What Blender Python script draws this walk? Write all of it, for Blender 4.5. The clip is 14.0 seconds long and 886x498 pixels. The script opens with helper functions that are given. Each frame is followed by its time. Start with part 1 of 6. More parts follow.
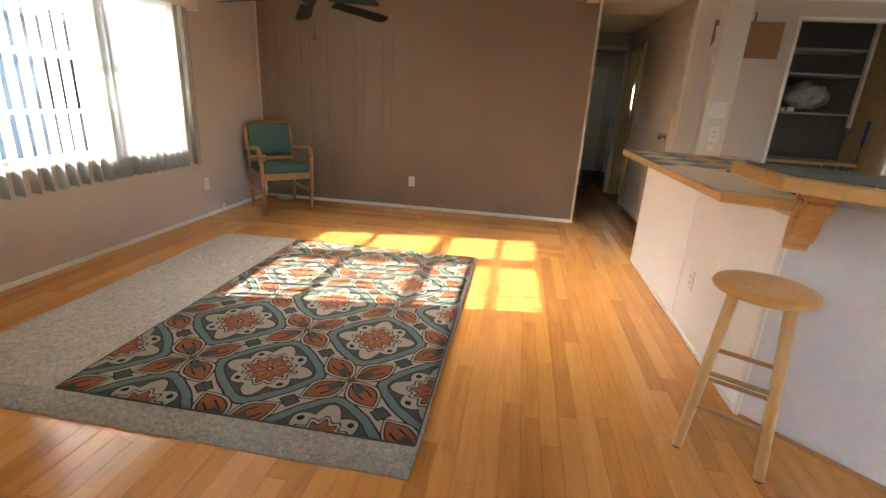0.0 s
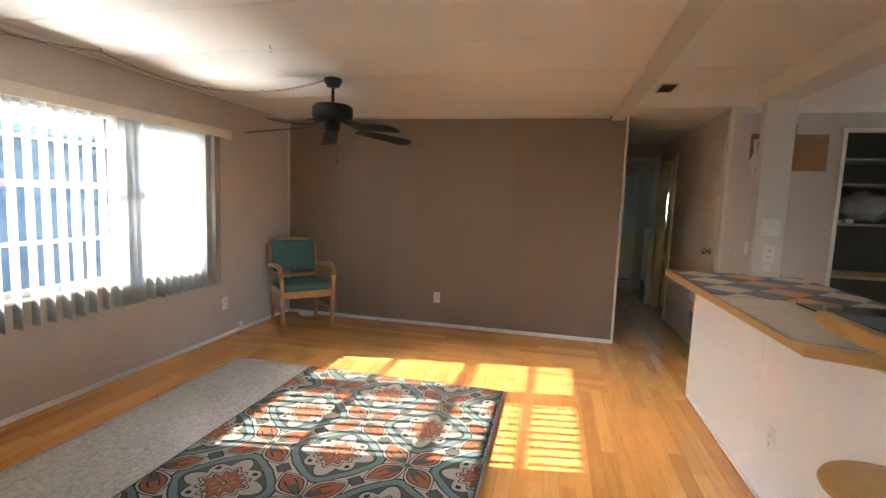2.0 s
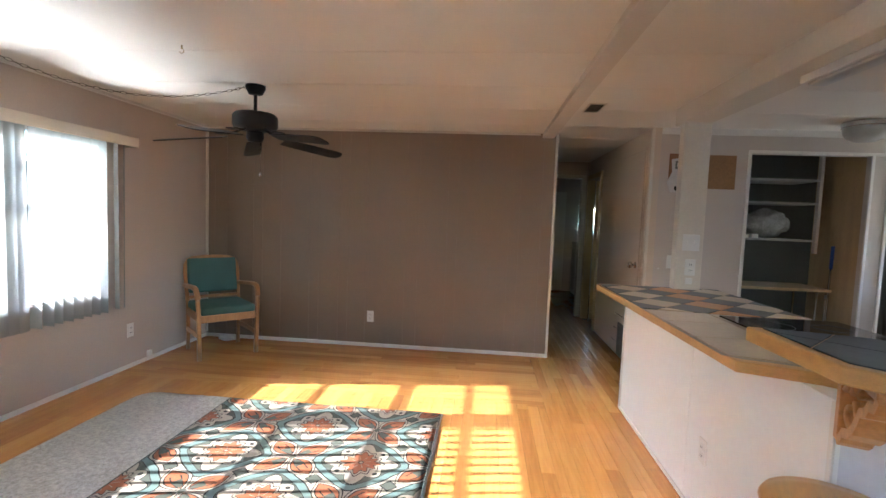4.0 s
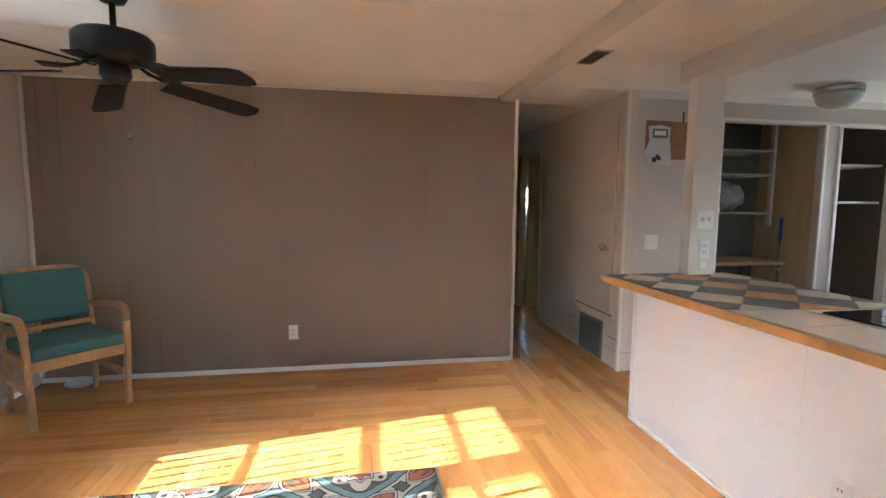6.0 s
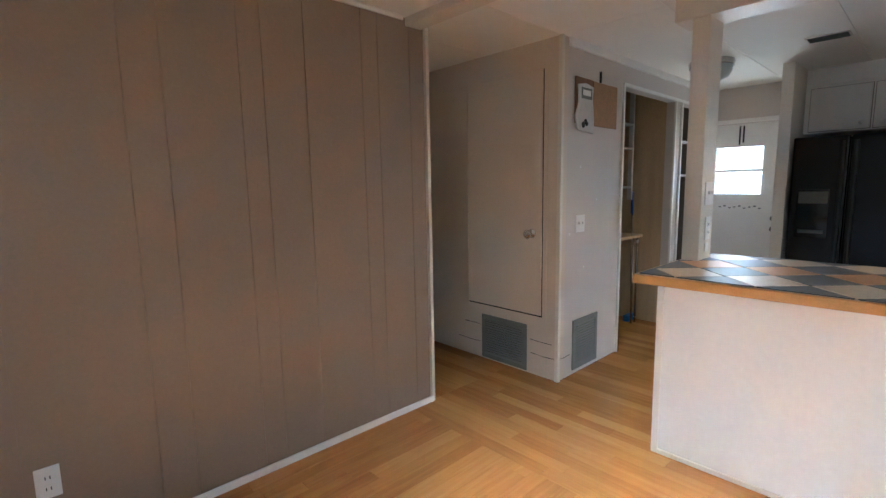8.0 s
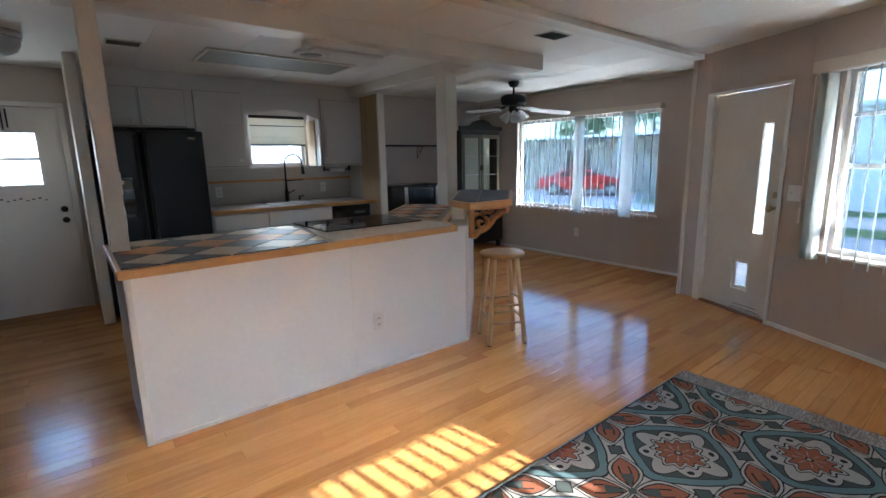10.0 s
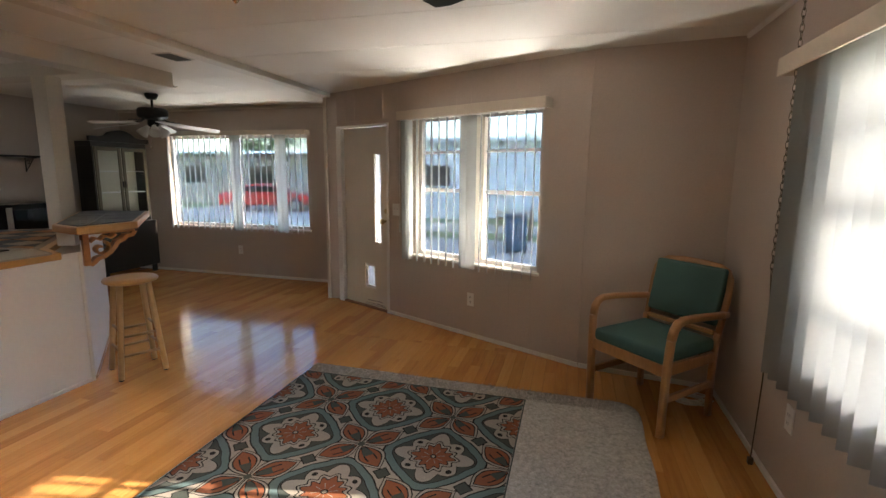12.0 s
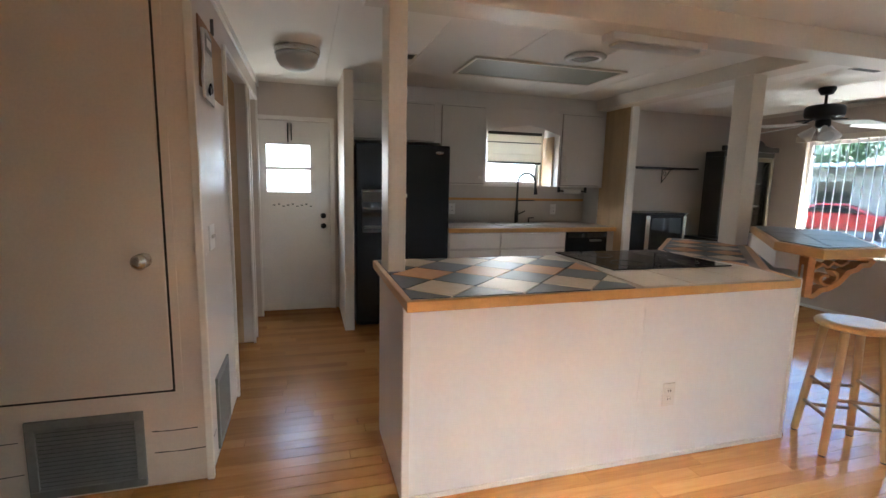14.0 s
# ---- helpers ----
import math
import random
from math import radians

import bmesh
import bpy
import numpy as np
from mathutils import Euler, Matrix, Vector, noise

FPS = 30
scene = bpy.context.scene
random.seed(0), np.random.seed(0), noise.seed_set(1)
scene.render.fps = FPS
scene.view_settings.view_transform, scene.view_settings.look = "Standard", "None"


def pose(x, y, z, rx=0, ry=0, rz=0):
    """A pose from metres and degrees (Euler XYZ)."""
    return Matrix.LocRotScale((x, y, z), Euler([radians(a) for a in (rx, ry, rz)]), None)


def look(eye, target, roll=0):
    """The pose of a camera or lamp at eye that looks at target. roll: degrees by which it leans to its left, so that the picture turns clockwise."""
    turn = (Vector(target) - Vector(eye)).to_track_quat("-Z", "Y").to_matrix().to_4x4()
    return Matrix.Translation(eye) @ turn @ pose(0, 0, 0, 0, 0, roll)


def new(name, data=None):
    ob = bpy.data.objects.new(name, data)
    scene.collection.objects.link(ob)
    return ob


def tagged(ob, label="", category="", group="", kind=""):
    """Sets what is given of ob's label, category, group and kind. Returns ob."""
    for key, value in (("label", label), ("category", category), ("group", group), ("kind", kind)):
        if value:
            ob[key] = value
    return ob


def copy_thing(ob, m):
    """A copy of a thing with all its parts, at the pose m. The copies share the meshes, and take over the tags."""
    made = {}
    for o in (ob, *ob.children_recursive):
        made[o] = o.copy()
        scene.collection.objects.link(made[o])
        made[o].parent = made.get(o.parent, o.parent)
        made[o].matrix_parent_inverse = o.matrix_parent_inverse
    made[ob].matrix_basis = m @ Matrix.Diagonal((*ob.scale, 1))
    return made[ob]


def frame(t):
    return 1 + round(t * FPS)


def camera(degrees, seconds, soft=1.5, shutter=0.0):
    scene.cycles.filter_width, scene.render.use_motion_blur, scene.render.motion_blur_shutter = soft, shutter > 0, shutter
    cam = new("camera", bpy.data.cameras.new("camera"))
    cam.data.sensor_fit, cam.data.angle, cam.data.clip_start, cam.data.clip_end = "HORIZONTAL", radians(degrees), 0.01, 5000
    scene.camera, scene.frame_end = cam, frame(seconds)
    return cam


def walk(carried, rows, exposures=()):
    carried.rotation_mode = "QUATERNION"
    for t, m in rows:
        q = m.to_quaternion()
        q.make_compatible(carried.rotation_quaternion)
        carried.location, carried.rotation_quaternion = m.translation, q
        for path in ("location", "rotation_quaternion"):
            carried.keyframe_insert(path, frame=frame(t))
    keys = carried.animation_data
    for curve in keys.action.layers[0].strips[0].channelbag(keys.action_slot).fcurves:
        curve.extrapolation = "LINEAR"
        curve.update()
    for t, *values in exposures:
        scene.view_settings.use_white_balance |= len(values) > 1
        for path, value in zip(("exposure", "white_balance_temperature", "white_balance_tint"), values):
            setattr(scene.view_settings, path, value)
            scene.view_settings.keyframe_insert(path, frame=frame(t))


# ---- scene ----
cam = camera(87.0, 14.0)
PATH = [
    (0, (0.223, 0.612, 1.23), (-0.055, 2.494, 0.614), 3.2),
    (0.5, (0.179, 0.752, 1.321), (-0.012, 2.702, 0.92), 1.2),
    (1, (0.2, 0.875, 1.35), (-0.067, 2.835, 1.056), 1.5),
    (1.5, (0.253, 0.938, 1.357), (-0.141, 2.886, 1.129), 1.8),
    (2, (0.238, 0.955, 1.356), (-0.217, 2.891, 1.147), 2.1),
    (2.5, (0.244, 0.993, 1.342), (-0.181, 2.937, 1.141), 2.1),
    (3, (0.241, 1.003, 1.365), (-0.11, 2.965, 1.199), 2.1),
    (3.2, (0.249, 1.0, 1.377), (-0.066, 2.97, 1.236), 2.2),
    (5.3, (-0.092, 1.553, 1.342), (0.001, 3.546, 1.199), 1.4),
    (5.5, (-0.173, 1.67, 1.344), (-0.02, 3.658, 1.178), 1.2),
    (6, (-0.389, 1.986, 1.336), (-0.051, 3.948, 1.142), 0.5),
    (6.5, (-0.592, 2.327, 1.342), (-0.065, 4.244, 1.12), 0.0),
    (7, (-0.706, 2.776, 1.327), (0.014, 4.625, 1.075), -0.1),
    (7.2, (-0.762, 2.95, 1.327), (0.028, 4.77, 1.075), -0.2),
    (9.3, (-1.107, 4.552, 1.273), (0.844, 4.295, 0.914), -1.7),
    (9.5, (-1.117, 4.585, 1.297), (0.767, 4.026, 0.923), -1.6),
    (10, (-1.248, 4.708, 1.338), (0.293, 3.49, 0.962), -1.1),
    (10.5, (-1.426, 4.756, 1.351), (-0.296, 3.146, 0.989), -0.2),
    (11, (-1.653, 4.747, 1.375), (-0.94, 2.908, 1.041), 0.3),
    (11.5, (-1.808, 4.747, 1.385), (-1.361, 2.824, 1.069), 0.4),
    (12, (-1.772, 4.733, 1.391), (-1.25, 2.829, 1.072), 0.6),
    (12.5, (-1.536, 4.769, 1.387), (-0.705, 2.978, 1.066), 0.8),
    (13, (-1.226, 4.833, 1.366), (0.063, 3.336, 1.057), 0.7),
    (13.5, (-0.864, 4.859, 1.36), (0.812, 3.812, 1.054), 0.9),
    (14, (-0.481, 4.93, 1.324), (1.418, 4.371, 1.036), 1.3),
]
EXPOSURES = [(0.0, 8.05, 7300, 11), (2.0, 7.82, 6400, 9), (5.5, 8.1, 5600, 7), (7.2, 8.15, 5500, 6), (9.5, 7.65, 5200, 4), (10.5, 7.25, 5900, 9), (11.0, 7.3, 6700, 11), (11.5, 7.0, 6800, 11), (12.0, 7.0, 6800, 11), (12.5, 7.25, 6700, 10), (13.0, 7.35, 6300, 8), (14.0, 7.95, 6100, 9)]
walk(cam, [(t, look(eye, target, roll)) for t, eye, target, roll in PATH], EXPOSURES)

# ---- world and sun ----
SUN_DIR = Vector((1.0, 0.173, -0.558)).normalized()
world = bpy.data.worlds.new("sky")
scene.world = world
world.use_nodes = True
wn = world.node_tree.nodes
sky = wn.new("ShaderNodeTexSky")
sky.sky_type = "NISHITA"
sky.sun_disc = False
sky.sun_elevation = radians(29.1)
sky.sun_rotation = math.atan2(-SUN_DIR.x, -SUN_DIR.y)
world.node_tree.links.new(sky.outputs[0], wn["Background"].inputs[0])
wn["Background"].inputs[1].default_value = 0.12
sun = new("sun", bpy.data.lights.new("sun", "SUN"))
sun.data.energy, sun.data.angle, sun.data.color = 0.158, radians(0.48), (1.0, 0.93, 0.83)
sun.matrix_world = look((0, 0, 8), Vector((0, 0, 8)) + SUN_DIR)


def fill_lamp(eye, way, wide, high, watts, tone):
    """An added area lamp that stands in for daylight at a window."""
    lamp = new("daylight_fill", bpy.data.lights.new("daylight_fill", "AREA"))
    lamp.data.shape, lamp.data.size, lamp.data.size_y = "RECTANGLE", wide, high
    lamp.data.energy, lamp.data.color = watts, tone
    lamp.matrix_world = look(eye, Vector(eye) + Vector(way))


# added lamps just outside the kitchen window and the back door panes
fill_lamp((4.462, 2.72, 1.585), (-1, 0, 0.001), 0.60, 0.52, 0.14, (1.0, 0.96, 0.90))
fill_lamp((4.43, 5.087, 1.41), (-1, 0, 0.001), 0.44, 0.50, 0.05, (1.0, 0.96, 0.90))
# added strips hidden outside below the sills, aimed up as ground-bounce fill
fill_lamp((2.48, -0.70, 0.63), (0, 0.6, 1), 2.05, 0.08, 0.5, (1.0, 0.985, 0.96))
fill_lamp((-2.94, 3.52, 0.58), (0.6, 0, 1), 1.75, 0.08, 1.0, (1.0, 0.985, 0.96))
fill_lamp((-1.035, 0.751, 0.58), (0.251, 0.545, 1), 1.2, 0.08, 1.0, (1.0, 0.985, 0.96))


# ---- materials ----
def mat(name, col, rough=0.6, metal=0.0, vary=0.12, scale=6.0, fine=60.0, bump=0.05, trans=0.0, spec=0.5, stretch=(1, 1, 1), coat=0.0, island=False):
    """A painted or plain surface: two scales of noise on colour and roughness, and a fine bump."""
    m = bpy.data.materials.new(name)
    m.use_nodes = True
    n, l = m.node_tree.nodes, m.node_tree.links
    p = n["Principled BSDF"]
    tc, mp = n.new("ShaderNodeTexCoord"), n.new("ShaderNodeMapping")
    mp.inputs["Scale"].default_value = stretch
    l.new(tc.outputs["Object"], mp.inputs[0])
    a, b = n.new("ShaderNodeTexNoise"), n.new("ShaderNodeTexNoise")
    for x, s in ((a, scale), (b, fine)):
        x.inputs["Scale"].default_value, x.inputs["Detail"].default_value = s, 4
        l.new(mp.outputs[0], x.inputs["Vector"])
    add = n.new("ShaderNodeMath")
    add.operation = "ADD"
    l.new(a.outputs["Fac"], add.inputs[0])
    l.new(b.outputs["Fac"], add.inputs[1])
    val = add.outputs[0]
    if island:
        oi = n.new("ShaderNodeObjectInfo")
        sc = n.new("ShaderNodeMath")
        sc.operation = "MULTIPLY_ADD"
        sc.inputs[1].default_value = 0.7
        l.new(oi.outputs["Random"], sc.inputs[0])
        l.new(val, sc.inputs[2])
        sub = n.new("ShaderNodeMath")
        sub.operation = "SUBTRACT"
        sub.inputs[1].default_value = 0.35
        l.new(sc.outputs[0], sub.inputs[0])
        val = sub.outputs[0]
    mr = n.new("ShaderNodeMapRange")
    mr.inputs["From Min"].default_value, mr.inputs["From Max"].default_value = 0.6, 1.4
    mr.inputs["To Min"].default_value, mr.inputs["To Max"].default_value = 1 - vary, 1 + vary
    l.new(val, mr.inputs["Value"])
    mix = n.new("ShaderNodeVectorMath")
    mix.operation = "SCALE"
    mix.inputs[0].default_value = col
    l.new(mr.outputs[0], mix.inputs["Scale"])
    l.new(mix.outputs[0], p.inputs["Base Color"])
    rr = n.new("ShaderNodeMapRange")
    rr.inputs["From Min"].default_value, rr.inputs["From Max"].default_value = 0.3, 0.7
    rr.inputs["To Min"].default_value, rr.inputs["To Max"].default_value = max(rough - 0.03, 0.02), min(rough + 0.03, 1)
    l.new(a.outputs["Fac"], rr.inputs["Value"])
    l.new(rr.outputs[0], p.inputs["Roughness"])
    p.inputs["Metallic"].default_value = metal
    p.inputs["Specular IOR Level"].default_value = spec
    p.inputs["Coat Weight"].default_value = coat
    if bump:
        bp = n.new("ShaderNodeBump")
        bp.inputs["Strength"].default_value, bp.inputs["Distance"].default_value = bump, 0.01
        l.new(b.outputs["Fac"], bp.inputs["Height"])
        l.new(bp.outputs[0], p.inputs["Normal"])
    if trans:
        t = n.new("ShaderNodeBsdfTranslucent")
        t.inputs[0].default_value = (*col, 1)
        s = n.new("ShaderNodeMixShader")
        s.inputs[0].default_value = trans
        l.new(p.outputs[0], s.inputs[1])
        l.new(t.outputs[0], s.inputs[2])
        l.new(s.outputs[0], n["Material Output"].inputs[0])
    return m


def glass(name, tint=(0.97, 0.98, 0.98), gloss=1.0):
    """A thin clear pane."""
    m = bpy.data.materials.new(name)
    m.use_nodes = True
    n, l = m.node_tree.nodes, m.node_tree.links
    n.remove(n["Principled BSDF"])
    t, g, f, s = n.new("ShaderNodeBsdfTransparent"), n.new("ShaderNodeBsdfGlossy"), n.new("ShaderNodeFresnel"), n.new("ShaderNodeMixShader")
    t.inputs[0].default_value = (*tint, 1)
    g.inputs["Roughness"].default_value = 0.02
    f.inputs[0].default_value = 1.3
    l.new(f.outputs[0], s.inputs[0])
    l.new(t.outputs[0], s.inputs[1])
    l.new(g.outputs[0], s.inputs[2])
    l.new(s.outputs[0], n["Material Output"].inputs[0])
    return m


M_TAUPE = mat("taupe_wall_paint", (0.50, 0.415, 0.35), 0.5, vary=0.06, scale=1.5, fine=90, bump=0.06)
M_BROWN = mat("brown_wall_paint", (0.235, 0.174, 0.122), 0.42, vary=0.07, scale=1.5, fine=90, bump=0.06)
M_BEIGE = mat("beige_closet_paint", (0.60, 0.50, 0.395), 0.45, vary=0.06, scale=1.5, fine=90, bump=0.05)
M_GREY = mat("grey_wall_paint", (0.54, 0.475, 0.42), 0.37, vary=0.05, scale=1.5, fine=90, bump=0.05)
M_WHITE = mat("white_trim_paint", (0.74, 0.71, 0.66), 0.4, vary=0.05, scale=4, bump=0.03)
M_CREAM = mat("cream_trim_paint", (0.66, 0.60, 0.51), 0.45, vary=0.06, scale=4, bump=0.03)
M_CEIL = mat("ceiling_panel", (0.80, 0.76, 0.69), 0.7, vary=0.04, scale=2, fine=150, bump=0.12)
M_CAB = mat("cabinet_paint", (0.60, 0.57, 0.53), 0.45, vary=0.05, scale=3, bump=0.03)
M_PANEL = mat("island_panel", (0.80, 0.80, 0.785), 0.40, vary=0.03, scale=1.2, fine=40, bump=0.03)
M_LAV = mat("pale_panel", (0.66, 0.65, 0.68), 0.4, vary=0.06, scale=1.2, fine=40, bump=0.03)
M_UNDER = mat("plank_joint", (0.17, 0.07, 0.025), 0.5)
M_OAKEDGE = mat("honey_oak_edge", (0.52, 0.27, 0.085), 0.35, vary=0.2, scale=5, fine=60, stretch=(1, 4, 8), bump=0.04)
M_OAK = mat("oak_wood", (0.38, 0.19, 0.075), 0.38, vary=0.22, scale=8, fine=70, stretch=(1, 1, 0.2), bump=0.05)
M_RUNG = mat("brown_rung_wood", (0.33, 0.18, 0.07), 0.4, vary=0.15, scale=8, fine=70, bump=0.04)
M_SEATWOOD = mat("honey_seat_wood", (0.47, 0.25, 0.085), 0.38, vary=0.18, scale=8, fine=70, stretch=(1, 0.25, 1), bump=0.04)
M_PINE = mat("light_stool_wood", (0.56, 0.33, 0.14), 0.35, vary=0.15, scale=8, fine=70, stretch=(1, 1, 0.2), bump=0.04)
M_BIRCH = mat("bare_plywood", (0.45, 0.31, 0.17), 0.55, vary=0.2, scale=4, fine=50, stretch=(4, 4, 0.5), bump=0.05)
M_ORANGE = mat("stained_bracket", (0.50, 0.22, 0.07), 0.4, vary=0.25, scale=12, fine=70, bump=0.05)
M_GREEN = mat("teal_fabric", (0.058, 0.128, 0.115), 0.85, vary=0.15, scale=5, fine=320, bump=0.35)
M_BLACK = mat("black_metal", (0.008, 0.008, 0.008), 0.42, spec=0.3, vary=0.2, bump=0.03)
M_FRIDGE = mat("black_appliance", (0.008, 0.008, 0.009), 0.2, spec=0.22, vary=0.2, scale=3, fine=300, bump=0.03)
M_COOK = mat("black_glass_top", (0.006, 0.006, 0.007), 0.05, vary=0.1, bump=0)
M_CHROME = mat("brushed_nickel", (0.55, 0.53, 0.5), 0.25, metal=1.0, vary=0.1)
M_BRASS = mat("aged_brass", (0.45, 0.36, 0.2), 0.3, metal=1.0, vary=0.15)
M_PLASTIC = mat("white_plastic", (0.75, 0.73, 0.69), 0.35, vary=0.04)
M_SLAT = mat("vinyl_slat", (0.32, 0.325, 0.306), 0.6, vary=0.04, spec=0.15, trans=0.15, bump=0.03)
M_VAL = mat("ivory_valance", (0.66, 0.58, 0.47), 0.5, vary=0.05)
M_PAD = mat("felt_pad", (0.41, 0.375, 0.33), 0.95, vary=0.5, scale=55, fine=190, bump=0.9)
M_FRINGE = mat("felt_fringe", (0.30, 0.27, 0.24), 0.95, vary=0.3, scale=30, fine=300, bump=0.7)
M_HUTCH = mat("dark_hutch_wood", (0.020, 0.016, 0.013), 0.35, vary=0.2, scale=6, bump=0.05)
M_GRILLE = mat("grey_grille_metal", (0.13, 0.13, 0.115), 0.5, vary=0.15, scale=10)
# flat dark colour for plinths and for the shade inside gaps, slots and vents
M_DARK = mat("dark_void", (0.02, 0.018, 0.016), 0.9)
M_ALU = mat("window_aluminium", (0.60, 0.58, 0.55), 0.45, vary=0.06)
M_BRONZE = mat("dark_window_frame", (0.20, 0.17, 0.15), 0.5, vary=0.1)
M_LINEN = mat("linen_shade", (0.72, 0.66, 0.56), 0.8, vary=0.1, fine=200, trans=0.4)
M_CORD = mat("white_cord", (0.7, 0.68, 0.62), 0.5)
M_GLASS = glass("window_glass")
# tints added to dim the bright view outside; the panes cast no shadow
M_TINT = glass("view_dimming_glass", (0.28, 0.297, 0.31))
M_TINT_DARK = glass("dark_view_dimming_glass", (0.14, 0.148, 0.156))
M_TINT_YARD = glass("yard_view_dimming_glass", (0.155, 0.164, 0.173))
M_TINT_MID = glass("mid_view_dimming_glass", (0.185, 0.196, 0.207))
M_BACK = mat("tile_backsplash", (0.50, 0.46, 0.41), 0.35, vary=0.08, scale=5)
M_SLOT = mat("hazy_slot_glass", (0.42, 0.44, 0.46), 0.25, vary=0.08, trans=0.25)
M_FROST = mat("frosted_glass_bowl", (0.7, 0.69, 0.66), 0.38, vary=0.05, trans=0.4)


def plank_mat(name, single, along_x=False):
    """Varnished strip floor: a tone for each strip, long grain, scuffs in the gloss."""
    m = bpy.data.materials.new(name)
    m.use_nodes = True
    n, l = m.node_tree.nodes, m.node_tree.links
    p = n["Principled BSDF"]
    geo = n.new("ShaderNodeNewGeometry")
    rnd = n.new("ShaderNodeObjectInfo").outputs["Random"] if single else geo.outputs["Random Per Island"]
    off = n.new("ShaderNodeVectorMath")
    off.operation = "MULTIPLY_ADD"
    comb = n.new("ShaderNodeCombineXYZ")
    for k in range(3):
        l.new(rnd, comb.inputs[k])
    off.inputs[1].default_value = (7.0, 13.0, 5.0)
    l.new(comb.outputs[0], off.inputs[0])
    l.new(geo.outputs["Position"], off.inputs[2])
    mp = n.new("ShaderNodeMapping")
    mp.inputs["Scale"].default_value = (1.5, 22, 1) if along_x else (22, 1.5, 1)
    l.new(off.outputs[0], mp.inputs[0])
    grain, wear = n.new("ShaderNodeTexNoise"), n.new("ShaderNodeTexNoise")
    grain.inputs["Scale"].default_value, grain.inputs["Detail"].default_value, grain.inputs["Distortion"].default_value = 2.2, 6, 0.6
    wear.inputs["Scale"].default_value, wear.inputs["Detail"].default_value = 2.0, 5
    l.new(mp.outputs[0], grain.inputs["Vector"])
    l.new(geo.outputs["Position"], wear.inputs["Vector"])
    ramp = n.new("ShaderNodeValToRGB")
    ramp.color_ramp.elements[0].position, ramp.color_ramp.elements[0].color = 0.1, (0.31, 0.120, 0.032, 1)
    ramp.color_ramp.elements[1].position, ramp.color_ramp.elements[1].color = 0.95, (0.59, 0.305, 0.098, 1)
    e = ramp.color_ramp.elements.new(0.5)
    e.color = (0.47, 0.210, 0.058, 1)
    tone = n.new("ShaderNodeMath")
    tone.operation = "MULTIPLY_ADD"
    tone.inputs[1].default_value = 0.42
    l.new(rnd, tone.inputs[0])
    g2 = n.new("ShaderNodeMath")
    g2.operation = "MULTIPLY"
    g2.inputs[1].default_value = 0.6
    l.new(grain.outputs["Fac"], g2.inputs[0])
    l.new(g2.outputs[0], tone.inputs[2])
    l.new(tone.outputs[0], ramp.inputs[0])
    l.new(ramp.outputs[0], p.inputs["Base Color"])
    rr = n.new("ShaderNodeMapRange")
    rr.inputs["From Min"].default_value, rr.inputs["From Max"].default_value = 0.35, 0.7
    rr.inputs["To Min"].default_value, rr.inputs["To Max"].default_value = 0.10, 0.17
    l.new(wear.outputs["Fac"], rr.inputs["Value"])
    # varnish worn dull and grimy in the back-door passage, its weaker light painted in
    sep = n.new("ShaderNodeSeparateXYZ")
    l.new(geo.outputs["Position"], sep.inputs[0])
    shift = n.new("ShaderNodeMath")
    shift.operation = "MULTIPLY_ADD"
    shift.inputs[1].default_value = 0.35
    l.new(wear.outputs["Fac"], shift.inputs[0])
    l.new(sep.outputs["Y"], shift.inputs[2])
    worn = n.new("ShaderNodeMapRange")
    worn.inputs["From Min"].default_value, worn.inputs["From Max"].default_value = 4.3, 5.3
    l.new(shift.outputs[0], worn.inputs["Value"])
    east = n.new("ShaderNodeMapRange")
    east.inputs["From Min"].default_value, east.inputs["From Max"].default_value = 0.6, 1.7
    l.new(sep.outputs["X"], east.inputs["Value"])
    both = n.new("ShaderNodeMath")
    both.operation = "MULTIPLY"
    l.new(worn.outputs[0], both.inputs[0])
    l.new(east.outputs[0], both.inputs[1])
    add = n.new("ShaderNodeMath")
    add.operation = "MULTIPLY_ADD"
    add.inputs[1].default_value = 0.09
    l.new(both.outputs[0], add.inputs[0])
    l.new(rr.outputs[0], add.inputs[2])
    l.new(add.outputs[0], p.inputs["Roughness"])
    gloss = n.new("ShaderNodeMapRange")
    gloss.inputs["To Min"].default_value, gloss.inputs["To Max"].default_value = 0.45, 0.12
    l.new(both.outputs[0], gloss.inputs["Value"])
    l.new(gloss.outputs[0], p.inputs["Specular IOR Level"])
    # darker tone for the dirt, with the passage's dimmer light mixed into it
    grime_and_shade = n.new("ShaderNodeMix")
    grime_and_shade.data_type, grime_and_shade.blend_type = "RGBA", "MULTIPLY"
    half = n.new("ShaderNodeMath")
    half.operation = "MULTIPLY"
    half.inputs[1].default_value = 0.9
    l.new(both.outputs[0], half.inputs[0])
    l.new(half.outputs[0], grime_and_shade.inputs[0])
    l.new(ramp.outputs[0], grime_and_shade.inputs[6])
    grime_and_shade.inputs[7].default_value = (0.42, 0.40, 0.36, 1)
    l.new(grime_and_shade.outputs[2], p.inputs["Base Color"])
    return m


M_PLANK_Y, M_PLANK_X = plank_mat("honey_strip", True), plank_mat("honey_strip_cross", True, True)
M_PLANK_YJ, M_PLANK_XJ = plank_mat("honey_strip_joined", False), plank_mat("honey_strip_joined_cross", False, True)


